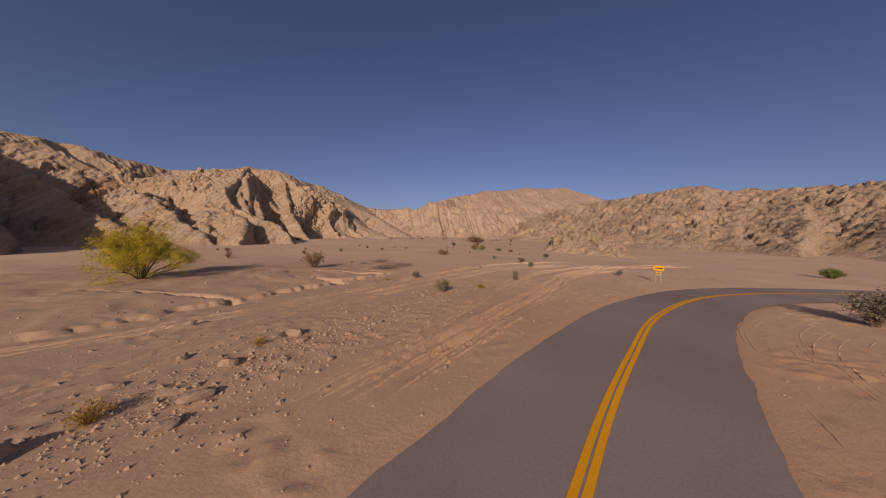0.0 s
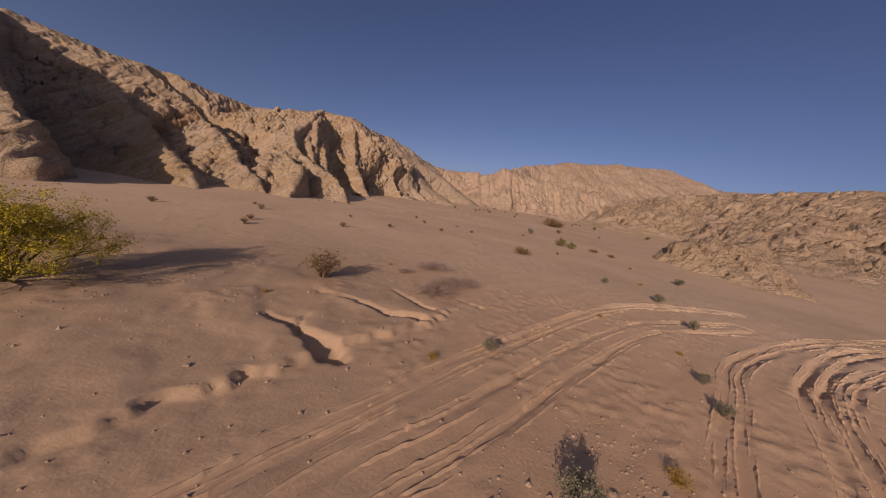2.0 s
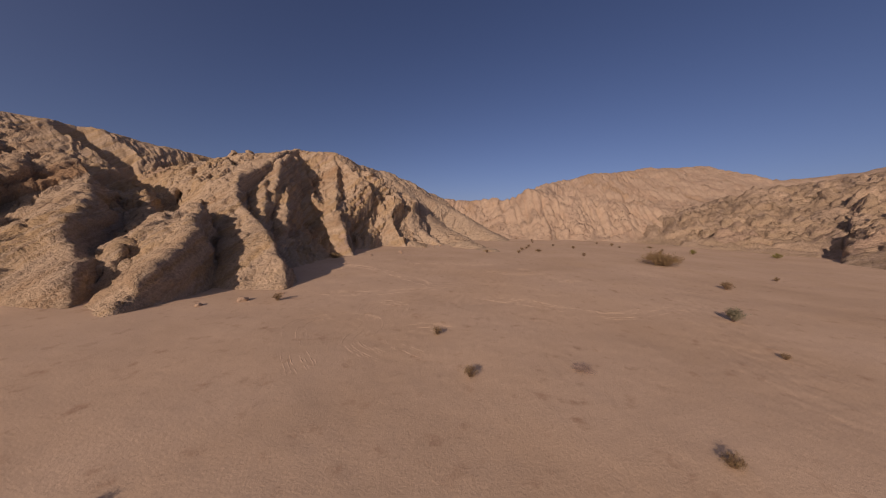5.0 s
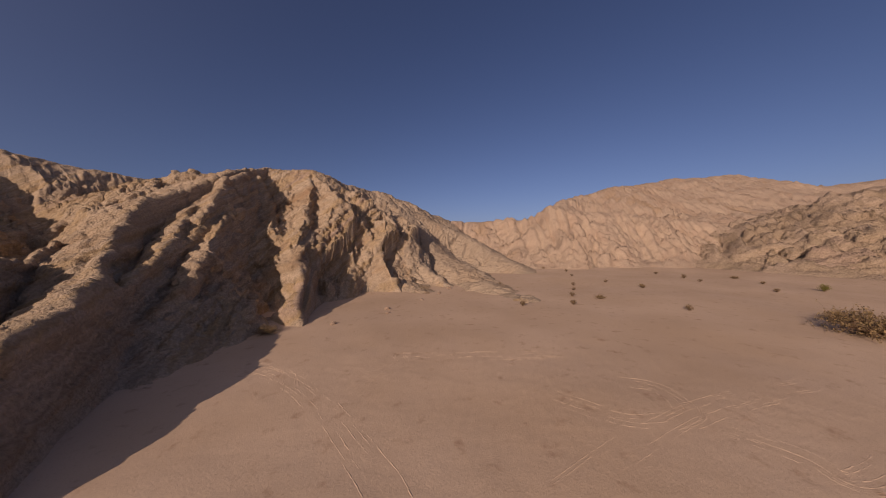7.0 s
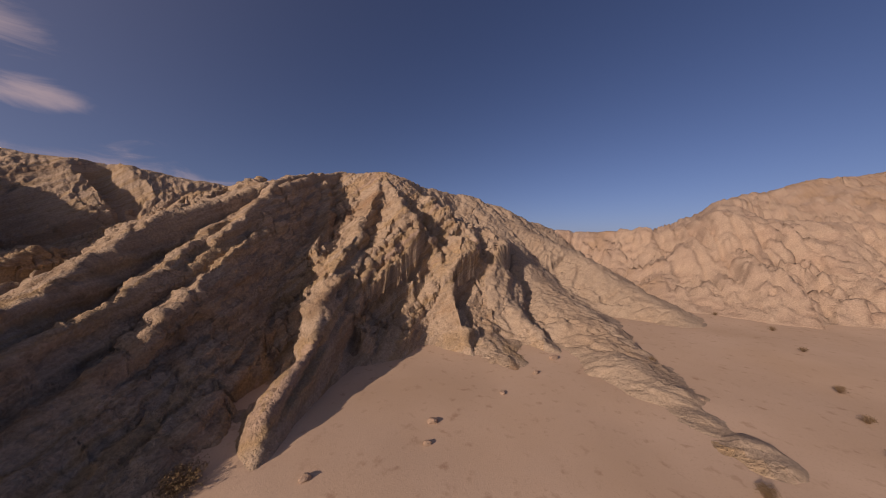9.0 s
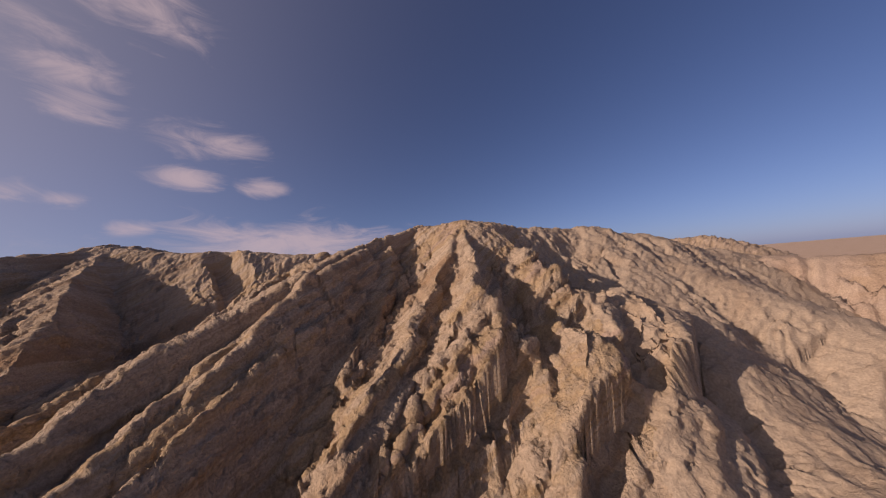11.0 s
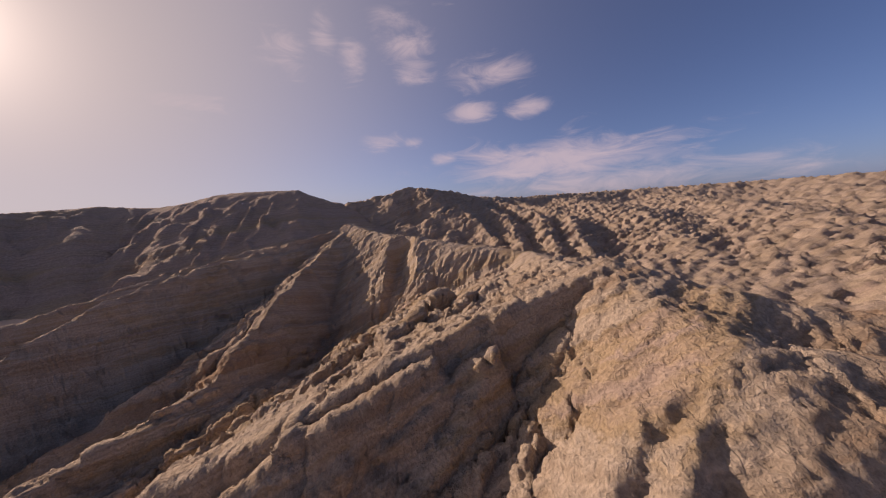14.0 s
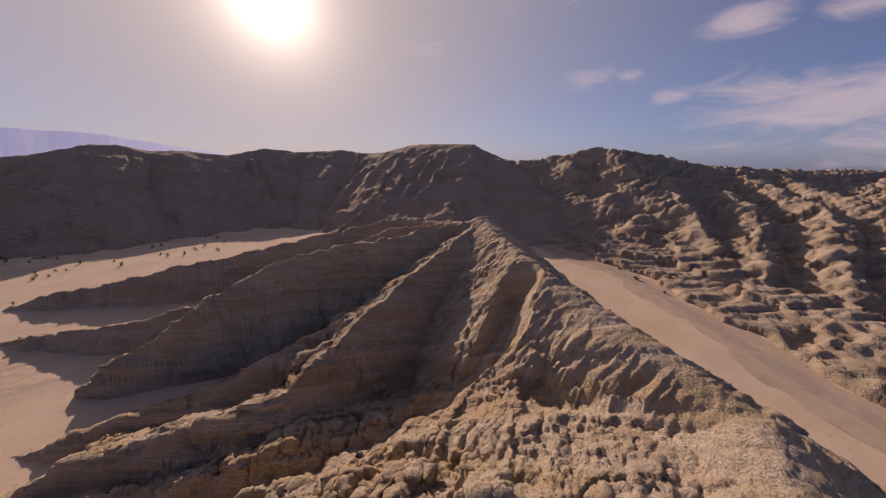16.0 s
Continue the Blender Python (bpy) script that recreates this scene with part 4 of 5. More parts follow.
def far_range(name, az0, az1, el, seed):
    """A hazy mountain line some kilometres off, with a foot below the plain."""
    me = bpy.data.meshes.new(name)
    co, faces = [], []
    for k in range(61):
        f = k / 60
        a = radians(az0 + (az1 - az0) * f)
        top = 5200 * math.tan(radians(el * min(1, 5 * f, 1.9 * (1 - f) ** 0.6) * (0.85 + 0.22 * noise.noise(Vector((f * 5, seed, 0))) + 0.08 * noise.noise(Vector((f * 21, seed, 3))))))
        co += [(4300 * math.sin(a), 4300 * math.cos(a), -30), (5200 * math.sin(a), 5200 * math.cos(a), top + 40), (6000 * math.sin(a), 6000 * math.cos(a), -30)]
        if k:
            b = 3 * k
            faces += [(b - 3, b, b + 1, b - 2), (b - 2, b + 1, b + 2, b - 1)]
    me.from_pydata(co, [], faces)
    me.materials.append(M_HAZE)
    return tagged(new(name, me), "hazy blue mountain range far beyond the wash", "mountains", kind="structure")


# Distance haze painted on: blue base colour plus a faint glow of its own.
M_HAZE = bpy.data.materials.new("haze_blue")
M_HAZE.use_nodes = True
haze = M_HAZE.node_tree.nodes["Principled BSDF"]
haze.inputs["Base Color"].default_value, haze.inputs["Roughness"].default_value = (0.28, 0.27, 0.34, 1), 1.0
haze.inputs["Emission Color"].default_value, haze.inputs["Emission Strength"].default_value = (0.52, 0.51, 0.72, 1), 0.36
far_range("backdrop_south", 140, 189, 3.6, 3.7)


# ---- road ----
def ribbon(name, line, offs, lift, mat, level=ground_base):
    bm, prev = bmesh.new(), None
    for i, q in enumerate(line):
        t = (line[min(i + 1, len(line) - 1)] - line[max(i - 1, 0)]).normalized()
        side = Vector((t.y, -t.x))
        base = float(level(q.x, q.y))
        jit = [0.14 * noise.noise(Vector((q.x * 0.9, q.y * 0.9, o))) if abs(o) > 3 else 0 for o in offs]
        row = [bm.verts.new((*(q + side * (o + j)), base + lift + 0.06 - 0.02 * abs(o))) for o, j in zip(offs, jit)]
        if prev:
            for k in range(len(offs) - 1):
                bm.faces.new((prev[k], prev[k + 1], row[k + 1], row[k]))
        prev = row
    me = bpy.data.meshes.new(name)
    bm.to_mesh(me)
    bm.free()
    me.materials.append(mat)
    return new(name, me)


road = tagged(ribbon("road", road_line, [-3.75, -3.5, -1.8, 0, 1.8, 3.5, 3.75], 0.02, M_ROAD), "grey two-lane asphalt road curving across the sand", "road", kind="structure")
for o in (-0.125, 0.125):
    st = ribbon("centre_line", road_line, [o - 0.095, o + 0.095], 0.028, M_YELLOW)
    st.parent = road


# ---- dirt road in the western canyon ----
def dirt_track():
    line = glide([p[:2] for p in DIRT_ROAD], 16)
    ob = ribbon("dirt_road", line, [-3.2, -2.2, -1.0, 0, 1.0, 2.2, 3.2], 0.24, M_DIRT, lambda x, y: ground_z(x, y, False))
    return tagged(ob, "worn grey dirt road along a canyon floor", "road", kind="structure")


def tyre_track(line, gauge, depth, seed):
    """The raised edges that wheels have pushed up, along both wheels of one track."""
    rng = np.random.RandomState(seed)
    p = np.array(line)[:, :2]
    run = np.concatenate([[0], np.cumsum(np.hypot(*np.diff(p, axis=0).T))])
    s = np.arange(0, run[-1], 0.22)
    x, y = np.interp(s, run, p[:, 0]), np.interp(s, run, p[:, 1])
    tx, ty = np.gradient(x), np.gradient(y)
    n = np.hypot(tx, ty)
    nx, ny = -ty / n, tx / n
    deep = depth > 0.09
    co, faces = [], []
    for side in (-1, 1):
        for k in ((-0.45, -0.2, 0.15, 0.42) if deep else (-0.4, -0.14, 0.14, 0.38)):
            off = side * gauge + k + 0.07 * pn(s / 2.5, s * 0 + 3 * k + side, seed) + rng.normal(0, 0.012, len(s))
            wide = (0.16 if deep else 0.15) * (1 + 0.3 * pn(s / 0.9, s * 0 + k, seed + 5))
            high = (0.075 if deep else 0.019) * step(-0.25, 0.35, pn(s / 5, s * 0 + k * 7 + side, seed + 7)) * np.maximum(0.1, 0.7 + 0.9 * pn(s / 0.45, s * 0 + side + k, seed + 9)) * np.minimum(1, np.minimum(s, s[-1] - s) / 3)
            base = len(co)
            for o, h in ((-1, -0.05), (0.1, 1), (1, -0.05)):
                px, py = x + nx * (off + o * wide), y + ny * (off + o * wide)
                co += list(zip(px, py, ground_z(px, py) + (high if h > 0 else h)))
            m = len(s)
            for i in range(m - 1):
                if high[i] > 0.008 or high[i + 1] > 0.008:
                    for r in (0, m):
                        faces.append((base + r + i, base + r + i + 1, base + r + m + i + 1, base + r + m + i))
    return mesh_from("tyre_track", co, faces, M_SAND, ground, "sand edges pushed up by wheels")


M_DIRT = material("packed_dirt", (0.36, 0.27, 0.21), (0.46, 0.35, 0.275), bump=0.3, fine=1.5)
dirt_track()
verge = ribbon("verge", glide([p[:2] for p in DIRT_ROAD], 16), [-14, -10, -6, -3, 0, 3, 6, 10, 14], 0.18, material("brown_dirt", (0.42, 0.30, 0.215), (0.52, 0.385, 0.28), scale=0.15, bump=0.5, fine=1.2), lambda x, y: ground_z(x, y, False))
tagged(verge, "brown gravelly dirt along the canyon road", "ground", kind="structure")


# ---- plants, stones and the sign ----
def plain(name, rgb, rough=0.8, metal=0.0, vary=0.25, through_light=0.0):
    """A plain material whose tone differs from piece to piece."""
    m = bpy.data.materials.new(name)
    m.use_nodes = True
    n, l = m.node_tree.nodes, m.node_tree.links
    b = n["Principled BSDF"]
    b.inputs["Roughness"].default_value, b.inputs["Metallic"].default_value = rough, metal
    b.inputs["Specular IOR Level"].default_value = 0.25
    geo = n.new("ShaderNodeNewGeometry")
    tone = n.new("ShaderNodeMapRange")
    tone.inputs[3].default_value, tone.inputs[4].default_value = 1 - vary, 1 + vary
    l.new(geo.outputs["Random Per Island"], tone.inputs[0])
    mul = n.new("ShaderNodeMix")
    mul.data_type, mul.blend_type = "RGBA", "MULTIPLY"
    mul.inputs[0].default_value, mul.inputs[6].default_value = 1.0, (*rgb, 1)
    l.new(tone.outputs[0], mul.inputs[7])
    l.new(mul.outputs[2], b.inputs["Base Color"])
    return m


M_LEAF_YELLOW = plain("yellow_leaf", (0.46, 0.38, 0.035), vary=0.35)
M_LEAF_OLIVE = plain("olive_leaf", (0.20, 0.19, 0.045), vary=0.35)
M_LEAF_GREY = plain("grey_leaf", (0.21, 0.20, 0.14), vary=0.35)
M_LEAF_DRY = plain("dry_leaf", (0.24, 0.17, 0.085), vary=0.35)
M_LEAF_OCHRE = plain("ochre_blade", (0.34, 0.22, 0.05), vary=0.35)
M_LEAF_GREEN = plain("green_leaf", (0.15, 0.21, 0.05), vary=0.35)
M_TWIG = plain("twig", (0.19, 0.125, 0.085))
M_TWIG_GREY = plain("dead_twig", (0.33, 0.25, 0.215))
M_BARK = plain("bark", (0.20, 0.165, 0.07))
M_STONE = rock_material("stone", [(0.40, 0.29, 0.21), (0.46, 0.34, 0.25), (0.36, 0.28, 0.22)], bed=1.0, bump=0.4, far=0.3)
M_STEEL = plain("steel", (0.45, 0.45, 0.44), 0.4, 0.9, 0.05)
M_SIGN = plain("sign_yellow", (0.85, 0.42, 0.01), 0.45, 0.0, 0.03)
M_BLACK = plain("sign_black", (0.02, 0.02, 0.02), 0.5, 0.0, 0.03)


def mesh_from(name, co, faces, mat, parent=None, label=""):
    me = bpy.data.meshes.new(name)
    me.from_pydata([tuple(c) for c in co], [], faces)
    me.materials.append(mat)
    ob = new(name, me)
    if parent is not None:
        ob.parent = parent
    return tagged(ob, label)


def part(name, bm, mat, parent, label=""):
    me = bpy.data.meshes.new(name)
    bm.to_mesh(me)
    bm.free()
    me.materials.append(mat)
    ob = new(name, me)
    ob.parent = parent
    return tagged(ob, label)


def limb(co, faces, a, b, ra, rb):
    """A three-sided tapered twig from a to b."""
    d = (b - a).normalized()
    u = d.cross(Vector((0.3, 0.5, 0.81))).normalized()
    v = d.cross(u)
    k = len(co)
    for p, r in ((a, ra), (b, rb)):
        for j in range(3):
            w = 2.0944 * j
            co.append(p + (u * math.cos(w) + v * math.sin(w)) * r)
    for j in range(3):
        faces.append((k + j, k + (j + 1) % 3, k + 3 + (j + 1) % 3, k + 3 + j))


def leaf(co, faces, rng, p, size, narrow=0.5):
    d = Vector((rng.gauss(0, 1), rng.gauss(0, 1), rng.gauss(0, 0.7) + 0.2)).normalized()
    e = d.cross(Vector((rng.gauss(0, 1), rng.gauss(0, 1), rng.gauss(0, 1)))).normalized() * size * narrow
    d = d * size
    k = len(co)
    co.extend((p - e * 0.4, p + d * 0.5 - e, p + d, p + d * 0.5 + e))
    faces.append((k, k + 1, k + 2, k + 3))


def shrub(name, label, category, seed, spread, tall, stems, forks, leaves, leaf_size, m_twig, m_leaf, flat=0.0, narrow=0.5, thick=0.018):
    """A desert shrub about the origin: stems that fork outwards, with small leaves along the outer twigs."""
    rng = random.Random(seed)
    root = new(name)
    tc, tf, lc, lf = [], [], [], []
    for i in range(stems):
        az = rng.uniform(0, 6.283)
        out = math.sqrt(rng.random()) * spread * 0.5 * rng.uniform(0.75, 1.12)
        top = tall * (rng.uniform(0.55, 1.05) * (1 - flat * 0.6) * (1 - 0.45 * (out / (spread * 0.5)) ** 2))
        base = Vector((math.cos(az) * out * 0.12, math.sin(az) * out * 0.12, -0.03))
        mid = Vector((math.cos(az + rng.gauss(0, 0.2)) * out * 0.5, math.sin(az + rng.gauss(0, 0.2)) * out * 0.5, top * 0.62))
        tip = Vector((math.cos(az) * out, math.sin(az) * out, top))
        limb(tc, tf, base, mid, thick, thick * 0.7)
        limb(tc, tf, mid, tip, thick * 0.7, thick * 0.25)
        for _ in range(forks):
            t = rng.uniform(0.3, 1.0)
            p = mid.lerp(tip, t) if rng.random() < 0.75 else base.lerp(mid, rng.uniform(0.5, 1))
            q = p + Vector((rng.gauss(0, 0.5), rng.gauss(0, 0.5), rng.gauss(0.15, 0.35))) * spread * 0.16
            q.z = max(q.z, 0.03)
            limb(tc, tf, p, q, thick * 0.4, thick * 0.15)
            for _ in range(leaves):
                leaf(lc, lf, rng, p.lerp(q, rng.uniform(0.2, 1.1)) + Vector((rng.gauss(0, 1), rng.gauss(0, 1), rng.gauss(0, 1))) * leaf_size * 0.7, leaf_size * rng.uniform(0.6, 1.3), narrow)
    mesh_from("branchwork", tc, tf, m_twig, root)
    if lf:
        mesh_from("foliage", lc, lf, m_leaf, root)
    return tagged(root, label, category)


def place(thing, spots, group):
    """Sets the thing at the first spot and copies of it at the others: (x, y, size)."""
    rng = random.Random(len(group))
    tagged(thing, group=group)
    for k, (x, y, size) in enumerate(spots):
        m = pose(x, y, float(ground_z(x, y)) - 0.02, 0, 0, rng.uniform(0, 360)) @ Matrix.Diagonal((size * rng.uniform(0.9, 1.1), size * rng.uniform(0.9, 1.1), size * rng.uniform(0.85, 1.15), 1))
        if k:
            copy_thing(thing, m)
    x, y, size = spots[0]
    thing.matrix_basis = pose(x, y, float(ground_z(x, y)) - 0.02, 0, 0, 40) @ Matrix.Diagonal((size, size, size, 1))


def yellow_tree(x, y):
    """A low palo verde in yellow leaf: several limbs from the ground and a wide, broken crown."""
    rng = random.Random(11)
    root = new("palo_verde_tree")
    tc, tf, lc, lf = [], [], [], []
    tips = []
    for i in range(17):
        az = i * 0.74 + rng.gauss(0, 0.25)
        out = rng.uniform(0.5, 2.9)
        top = rng.uniform(0.75, 1.1) * 3.0 * math.sqrt(max(0.08, 1 - (out / 3.05) ** 2)) if i % 3 else rng.uniform(0.3, 1.2)
        pts = [Vector((0.15 * math.cos(az), 0.15 * math.sin(az), -0.1)), Vector((out * 0.35 * math.cos(az), out * 0.35 * math.sin(az), top * 0.45)), Vector((out * math.cos(az + 0.2), out * math.sin(az + 0.2), top))]
        limb(tc, tf, pts[0], pts[1], 0.11, 0.075)
        limb(tc, tf, pts[1], pts[2], 0.075, 0.035)
        for _ in range(7):
            p = pts[1].lerp(pts[2], rng.uniform(0.15, 1))
            q = p + Vector((rng.gauss(0, 0.75) + 0.5 * math.cos(az), rng.gauss(0, 0.75) + 0.5 * math.sin(az), rng.gauss(0.45, 0.5)))
            q.z = max(q.z, 0.25)
            limb(tc, tf, p, q, 0.03, 0.012)
            tips.append(q)
            for _ in range(4):
                r = q + Vector((rng.gauss(0, 0.42), rng.gauss(0, 0.42), rng.gauss(0.12, 0.34)))
                limb(tc, tf, q, r, 0.012, 0.005)
                tips.append(r)
    for p in tips:
        n = rng.choice((30, 60, 90, 130))
        for _ in range(n):
            leaf(lc, lf, rng, p + Vector((rng.gauss(0, 0.2), rng.gauss(0, 0.2), rng.gauss(0, 0.15))), rng.uniform(0.04, 0.09), 0.4)
    mesh_from("trunk", tc, tf, M_BARK, root, "greenish branching bare limbs")
    mesh_from("crown", lc, lf, M_LEAF_YELLOW, root)
    root.matrix_basis = pose(x, y, float(ground_z(x, y)), 0, 0, 20) @ Matrix.Diagonal((1.05, 1.05, 1.22, 1))
    return tagged(root, "yellow-green palo verde bush standing on pale sand", "tree")


for k, (line, gauge, depth, _) in enumerate(TRACKS):
    tyre_track(line, gauge, depth, 30 + k)
yellow_tree(-29.2, 28.6)
dry = shrub("dry_shrub", "dry brown desert shrub with sparse leaves on sand", "shrub", 1, 1.0, 0.62, 46, 6, 5, 0.028, M_TWIG, M_LEAF_DRY, thick=0.008)
place(dry, [(-17.3, 38.4, 3.7), (-38.6, 53.3, 1.5), (-56.2, 53.6, 1.6), (-45.3, 62.5, 1.5), (-36.8, 50.6, 1.4), (-28.7, 60.8, 1.3), (-23.5, 67.8, 1.2), (-21.2, 83.5, 1.2), (-15.3, 74.3, 1.1),
            (-9.7, 78.8, 1.1), (-46.9, 95.1, 1.6), (-25, 89.7, 1.2), (-15.8, 158.9, 1.8), (4.9, 182.4, 1.7), (2.7, 156.6, 1.7), (25.2, 204.9, 2.2), (43, 201, 1.7), (35, 185, 1.8), (-32.4, 185, 1.4), (-11.4, 240, 1.6),
            (-31.3, 182.6, 1.5), (-25.6, 156.5, 1.8), (-14.5, 167.4, 1.7), (4.7, 180.8, 1.6), (-11.1, 185.2, 1.6), (-8.3, 203.4, 1.6), (-1.2, 190.8, 1.6), (22.8, 218, 1.8), (26, 198, 1.6), (-15, 231, 1.6), (-7.5, 219.6, 1.6),
            (-69.6, 128, 0.8), (33.6, 135.8, 1.4), (15.9, 120.7, 2.6), (-12.6, 176.3, 1.6), (-50, 66, 1.0), (7, 74, 0.9), (-33, 71, 0.9), (2, 92, 1.0)], "dry shrubs on the wash")
wide = shrub("spreading_shrub", "wide straggling dry shrub with thin yellowish leaves", "shrub", 2, 1.0, 0.36, 80, 7, 6, 0.02, M_TWIG, M_LEAF_DRY, flat=0.3, thick=0.005)
place(wide, [(18.8, 147, 10.5), (22.8, 156, 5.0), (-63.6, 132.6, 4.4), (-9.2, 165.2, 2.4), (0.1, 68.2, 3.4), (17.4, 88.4, 2.4), (44, 214, 3.0), (20.6, 86, 2.0)], "spreading shrubs on the wash")
dead = shrub("dead_shrub", "collapsed grey-purple dead shrub of bare twigs", "shrub", 3, 1.0, 0.2, 95, 9, 0, 0.02, M_TWIG_GREY, M_LEAF_GREY, flat=0.5, thick=0.0045)
place(dead, [(-9.0, 41.2, 4.6), (-10.6, 47.6, 4.2), (-6.5, 45, 3.2), (-8.2, 44.0, 3.6), (-13.8, 86, 2.0), (-12.6, 44.4, 2.0)], "dead shrubs on the terrace")
grey = shrub("grey_shrub", "rounded grey-green saltbush on the sand", "shrub", 4, 1.0, 0.85, 60, 6, 9, 0.04, M_TWIG_GREY, M_LEAF_GREY, thick=0.007)
place(grey, [(-1.1, 26.6, 1.5), (-4, 34.3, 1.0), (13.4, 46.2, 1.1), (28.6, 19.8, 3.6), (30.5, 18.2, 2.4), (7.4, 33.6, 0.9), (8.2, 36.4, 0.8), (4.6, 101.3, 2.0), (24, 40.5, 1.0), (14.1, 53.4, 1.3), (24.4, 68.4, 1.6), (10, 58, 1.0)], "grey shrubs beside the road")
green = shrub("green_shrub", "low fresh green shrub with dense small leaves", "shrub", 5, 1.0, 0.55, 60, 6, 9, 0.04, M_TWIG, M_LEAF_GREEN, thick=0.007)
place(green, [(70.7, 51.5, 3.2), (-330, 163, 4.0)], "green shrubs on the wash")
olive = shrub("olive_shrub", "olive-yellow creosote shrub with a loose crown", "shrub", 6, 1.0, 0.75, 50, 6, 8, 0.035, M_TWIG, M_LEAF_OLIVE, thick=0.008)
rng_far = random.Random(5)
place(olive, [(10.1, 87.4, 2.6), (12.1, 86.0, 2.2), (48, 190, 2.6), (78, 196, 3.0), (-316, 133, 3.4), (-327, 120, 2.6), (-306, 150, 2.4)], "creosote shrubs on the wash")
distant = shrub("creosote_shrub", "small dark creosote shrub on the far wash", "shrub", 8, 1.0, 0.75, 16, 3, 7, 0.08, M_TWIG, M_LEAF_OLIVE, thick=0.012)
place(distant, [(rng_far.uniform(-130, 0), rng_far.uniform(-185, -100), rng_far.uniform(1.6, 3.4)) for _ in range(44)] + [(-35, -98, 2.4), (-41, -111, 2.2), (-39, -55, 2.0), (-56, -57, 1.8), (-296, 174, 2.6), (-341, 113, 3.0), (-357, 81, 2.6), (-300, 190, 2.0), (-288, 205, 2.2)], "far creosote shrubs")
tuft = shrub("grass_tuft", "small ochre tuft of dry bunch grass", "grass", 7, 1.0, 0.5, 110, 1, 3, 0.10, M_LEAF_OCHRE, M_LEAF_OCHRE, narrow=0.12, thick=0.006)
place(tuft, [(2.7, 28.6, 1.0), (-6.9, 32.2, 0.8), (-9.9, 14.6, 0.8), (-11.3, 9.2, 1.2), (-14.6, 45.6, 0.6), (16, 62, 0.8), (20, 75, 0.9), (-18.5, 34, 0.6), (5, 44, 0.6), (9, 40, 0.6)], "grass tufts on the wash")


def stone(seed):
    """One angular, half-buried stone about a metre across."""
    rng = random.Random(seed)
    bm = bmesh.new()
    bmesh.ops.create_icosphere(bm, subdivisions=2, radius=0.5)
    cuts = [(Vector((rng.gauss(0, 1), rng.gauss(0, 1), rng.gauss(0, 1))).normalized(), rng.uniform(0.28, 0.42)) for _ in range(7)]
    for v in bm.verts:
        for d, r in cuts:
            over = v.co.dot(d) - r
            if over > 0:
                v.co -= d * over
        v.co += Vector((rng.gauss(0, 1), rng.gauss(0, 1), rng.gauss(0, 1))) * 0.012
    me = bpy.data.meshes.new("stone")
    bm.to_mesh(me)
    bm.free()
    me.materials.append(M_STONE)
    return me


stone_meshes = [stone(k) for k in range(6)]


def lay_stone(x, y, sx, sy, sz, turn, which, label="angular tan stone lying on the wash gravel", group="stones on the wash"):
    ob = new("stone", stone_meshes[which % 6])
    ob.matrix_basis = pose(x, y, float(ground_z(x, y)) + sz * 0.18, 0, 0, turn) @ Matrix.Diagonal((sx, sy, sz, 1))
    return tagged(ob, label, "stone", group)


for x, y, sx, sy, sz, turn in ((-9.8, 15.4, 1.7, 0.8, 0.55, 35), (-8.9, 15.9, 0.9, 0.7, 0.5, 10), (-8.2, 15.2, 0.7, 0.6, 0.3, 70), (-9.9, 12.6, 0.75, 0.6, 0.5, 20), (-12.1, 13.1, 0.5, 0.5, 0.4, 0), (-12.7, 11.0, 0.7, 0.35, 0.3, 30),
                               (-11.9, 7.6, 1.2, 0.9, 0.7, 50), (-9.2, 10.2, 1.0, 0.6, 0.4, 40), (-5.2, 17.6, 0.5, 0.4, 0.3, 15), (-9.0, 9.0, 0.8, 0.5, 0.3, 60), (-6.0, 19.0, 0.5, 0.35, 0.25, 80), (-15.2, 17.2, 0.6, 0.45, 0.4, 25)):
    lay_stone(x, y, sx, sy, sz, turn, int(10 * sx), "large angular tan rock half buried in gravel")
rng = random.Random(77)
GRAVEL = flat_line([(-12.5, 5), (-10.3, 9.5), (-8.6, 12.5), (-6.6, 16), (-3, 21.5), (1.5, 30)], 8)
for _ in range(75):
    q = rng.choice(GRAVEL)
    x, y, a = q[0] + rng.gauss(0, 1.1), q[1] + rng.gauss(0, 1.1), min(0.4, rng.lognormvariate(-1.9, 0.45))
    lay_stone(x, y, a * rng.uniform(0.8, 1.4), a, a * rng.uniform(0.5, 0.8), rng.uniform(0, 360), rng.randrange(6))
for _ in range(40):
    x, y, a = rng.uniform(-28, 2), rng.uniform(10, 40), min(0.4, rng.lognormvariate(-1.9, 0.4))
    lay_stone(x, y, a, a, a * 0.6, rng.uniform(0, 360), rng.randrange(6))
for x, y, a in ((-52, 150, 1.0), (-50.5, 147, 0.7), (-45, 175, 1.3), (-48, 160, 0.8), (-56, 138, 0.9), (-27, 172, 0.8), (-51, 94, 1.1), (-54, 91, 0.8), (-49, 98, 0.6), (-46, 168, 0.9)):
    lay_stone(x, y, a * 1.2, a, a * 0.8, 40 * a, int(7 * a), "fallen tan block at the foot of the rock hill", "fallen blocks")


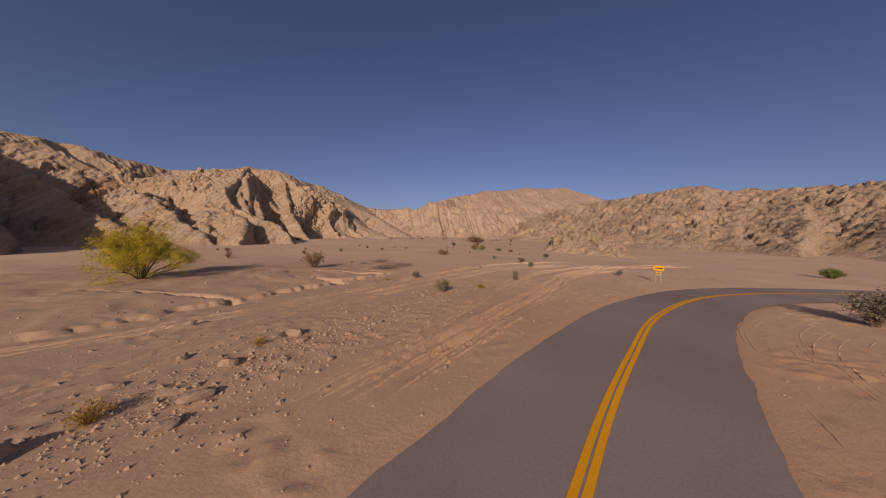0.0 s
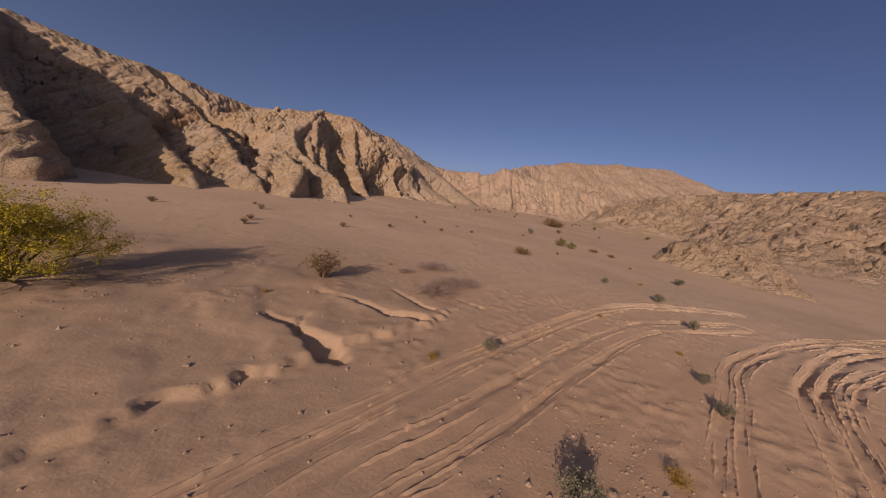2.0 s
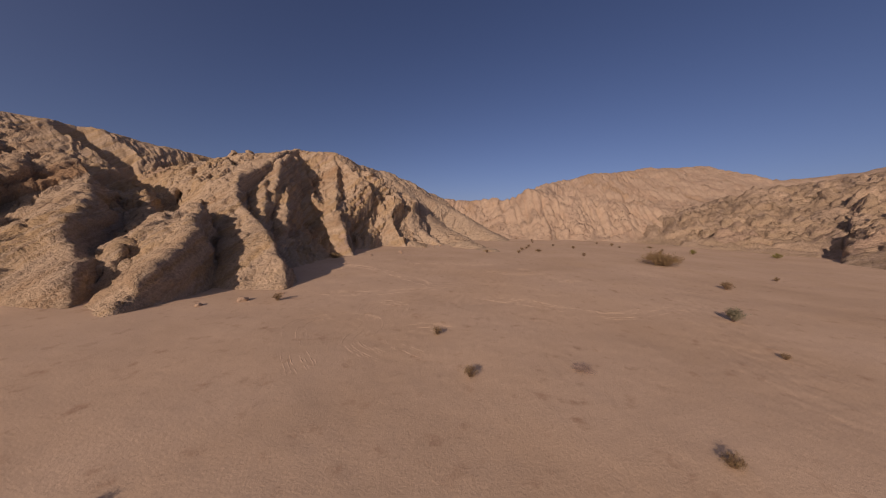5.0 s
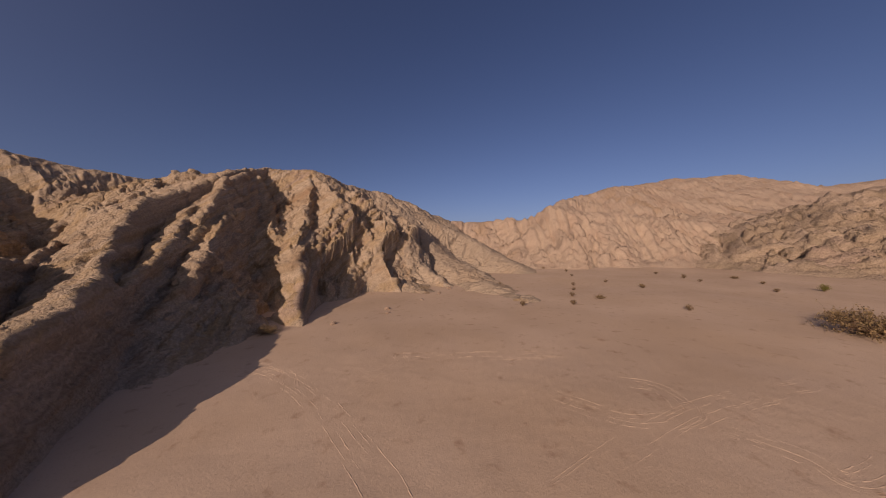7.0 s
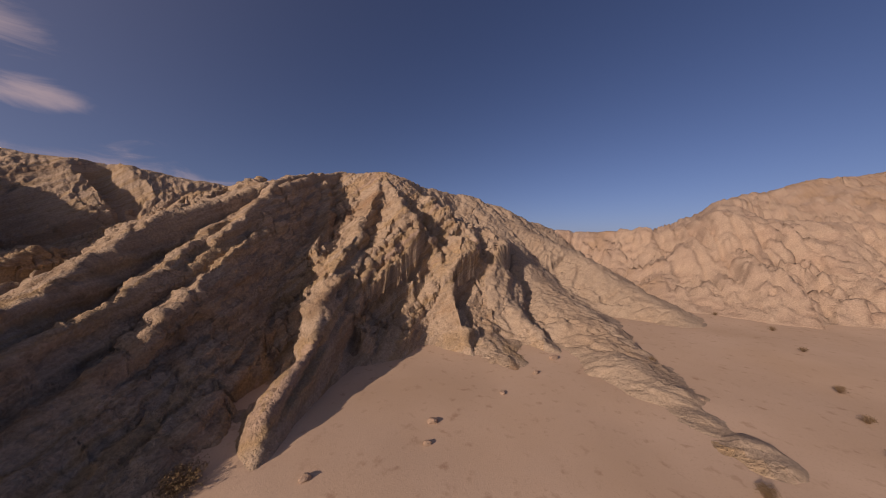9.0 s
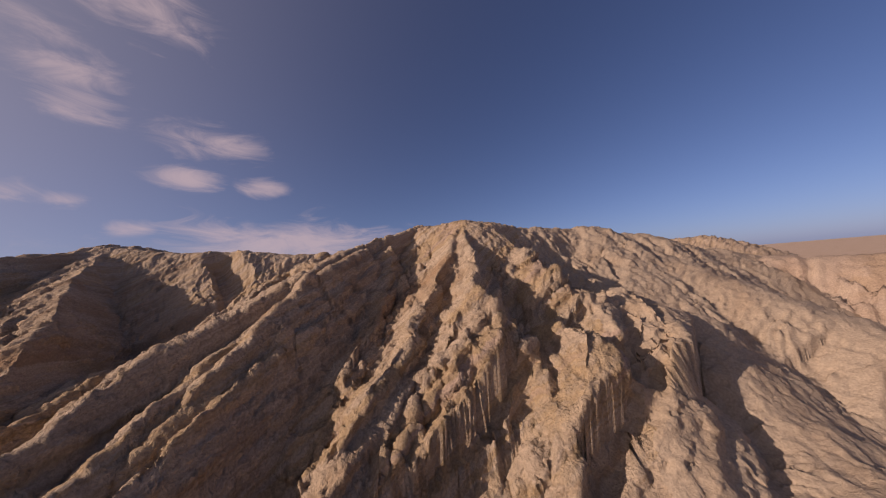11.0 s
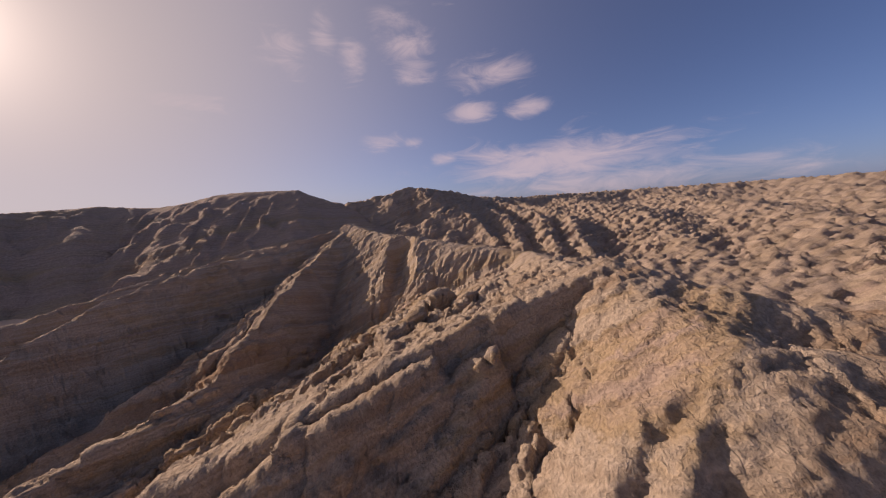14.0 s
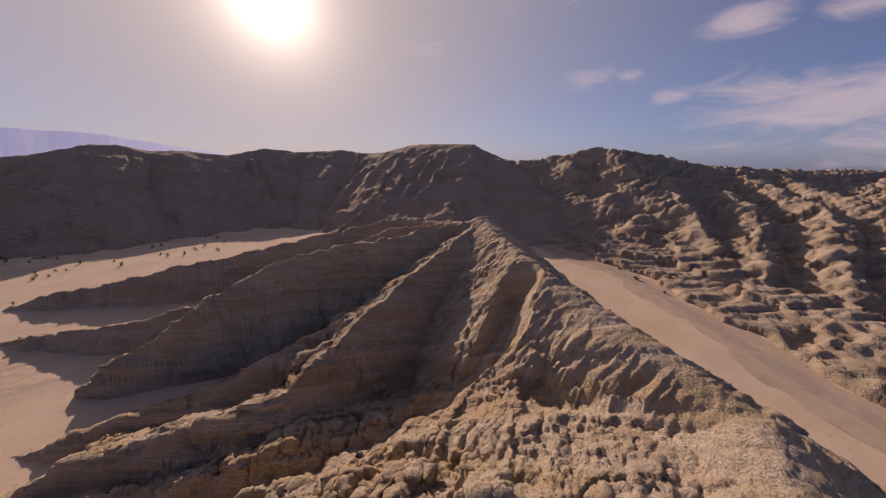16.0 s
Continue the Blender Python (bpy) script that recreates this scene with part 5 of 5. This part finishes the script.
def pebbles():
    """Countless small stones of the wash, in one sheet."""
    r = np.random.RandomState(4)
    n = 3600
    k = r.randint(0, len(GRAVEL), n)
    line = np.array(GRAVEL)[:, :2]
    xy = line[k] + r.normal(0, 1.6, (n, 2))
    far = r.rand(n) < 0.45
    xy[far] = np.stack([r.uniform(-26, 14, far.sum()), r.uniform(5, 48, far.sum())], -1)
    size = np.clip(r.lognormal(-3.0, 0.45, n), 0.02, 0.16)
    keep = along(xy[:, 0], xy[:, 1], ROAD_FLAT)[0] > 4.2
    xy, size = xy[keep], size[keep]
    z = ground_z(xy[:, 0], xy[:, 1])
    shape = np.array([(1, 0, 0), (0.3, 0.9, 0), (-0.8, 0.5, 0), (-0.7, -0.7, 0), (0.4, -0.9, 0), (0.1, 0.05, 0.8), (0, 0, -0.5)])
    tris = [(a, (a + 1) % 5, 5) for a in range(5)]
    turn = r.uniform(0, 6.283, len(xy))
    c, s = np.cos(turn)[:, None], np.sin(turn)[:, None]
    px = shape[None, :, 0] * c - shape[None, :, 1] * s
    py = shape[None, :, 0] * s + shape[None, :, 1] * c
    co = np.stack([xy[:, :1] + px * size[:, None], xy[:, 1:] + py * size[:, None] * 0.8, z[:, None] + shape[None, :, 2] * size[:, None]], -1).reshape(-1, 3)
    faces = [tuple(7 * i + v for v in t) for i in range(len(xy)) for t in tris]
    ob = mesh_from("pebbles", co, faces, M_STONE)
    return tagged(ob, "scattered tan pebbles on the wash", "gravel", kind="stuff")


pebbles()


def bar(bm, x0, x1, y0, y1, z0, z1):
    made = bmesh.ops.create_cube(bm, size=1, matrix=Matrix.Translation(((x0 + x1) / 2, (y0 + y1) / 2, (z0 + z1) / 2)) @ Matrix.Diagonal((x1 - x0, y1 - y0, z1 - z0, 1)))
    bmesh.ops.bevel(bm, geom=list({e for v in made["verts"] for e in v.link_edges}), offset=0.004, segments=1, affect="EDGES")


def road_sign(x, y):
    root = new("road_sign")
    for px in (-0.3, 0.3):
        bm = bmesh.new()
        bar(bm, px - 0.03, px + 0.03, 0.0, 0.05, -0.3, 2.25)
        part("post", bm, M_STEEL, root, "galvanised steel post")
    bm = bmesh.new()
    bar(bm, -0.62, 0.62, -0.012, 0.0, 1.6, 2.24)
    panel = part("panel", bm, M_SIGN, root)
    bm = bmesh.new()
    outline = [(-0.5, 1.86), (0.18, 1.86), (0.18, 1.74), (0.5, 1.92), (0.18, 2.10), (0.18, 1.98), (-0.5, 1.98)]
    front = bm.faces.new([bm.verts.new((u, -0.016, v)) for u, v in outline])
    bm.normal_update()
    bmesh.ops.solidify(bm, geom=[front], thickness=0.003)
    arrow = part("arrow", bm, M_BLACK, panel, "black arrow")
    bm = bmesh.new()
    bar(bm, -0.23, 0.23, -0.012, 0.0, 0.95, 1.4)
    plaque = part("plaque", bm, M_SIGN, root, "small yellow plaque")
    bm = bmesh.new()
    bar(bm, -0.14, 0.14, -0.018, -0.013, 1.1, 1.26)
    part("legend", bm, M_BLACK, plaque, "dark bar of writing")
    root.matrix_basis = pose(x, y, float(ground_z(x, y)), 0, 0, -32) @ Matrix.Diagonal((0.85, 0.85, 0.9, 1))
    return tagged(root, "yellow warning sign with a black arrow at a bend", "road sign")


road_sign(25.9, 35.9)
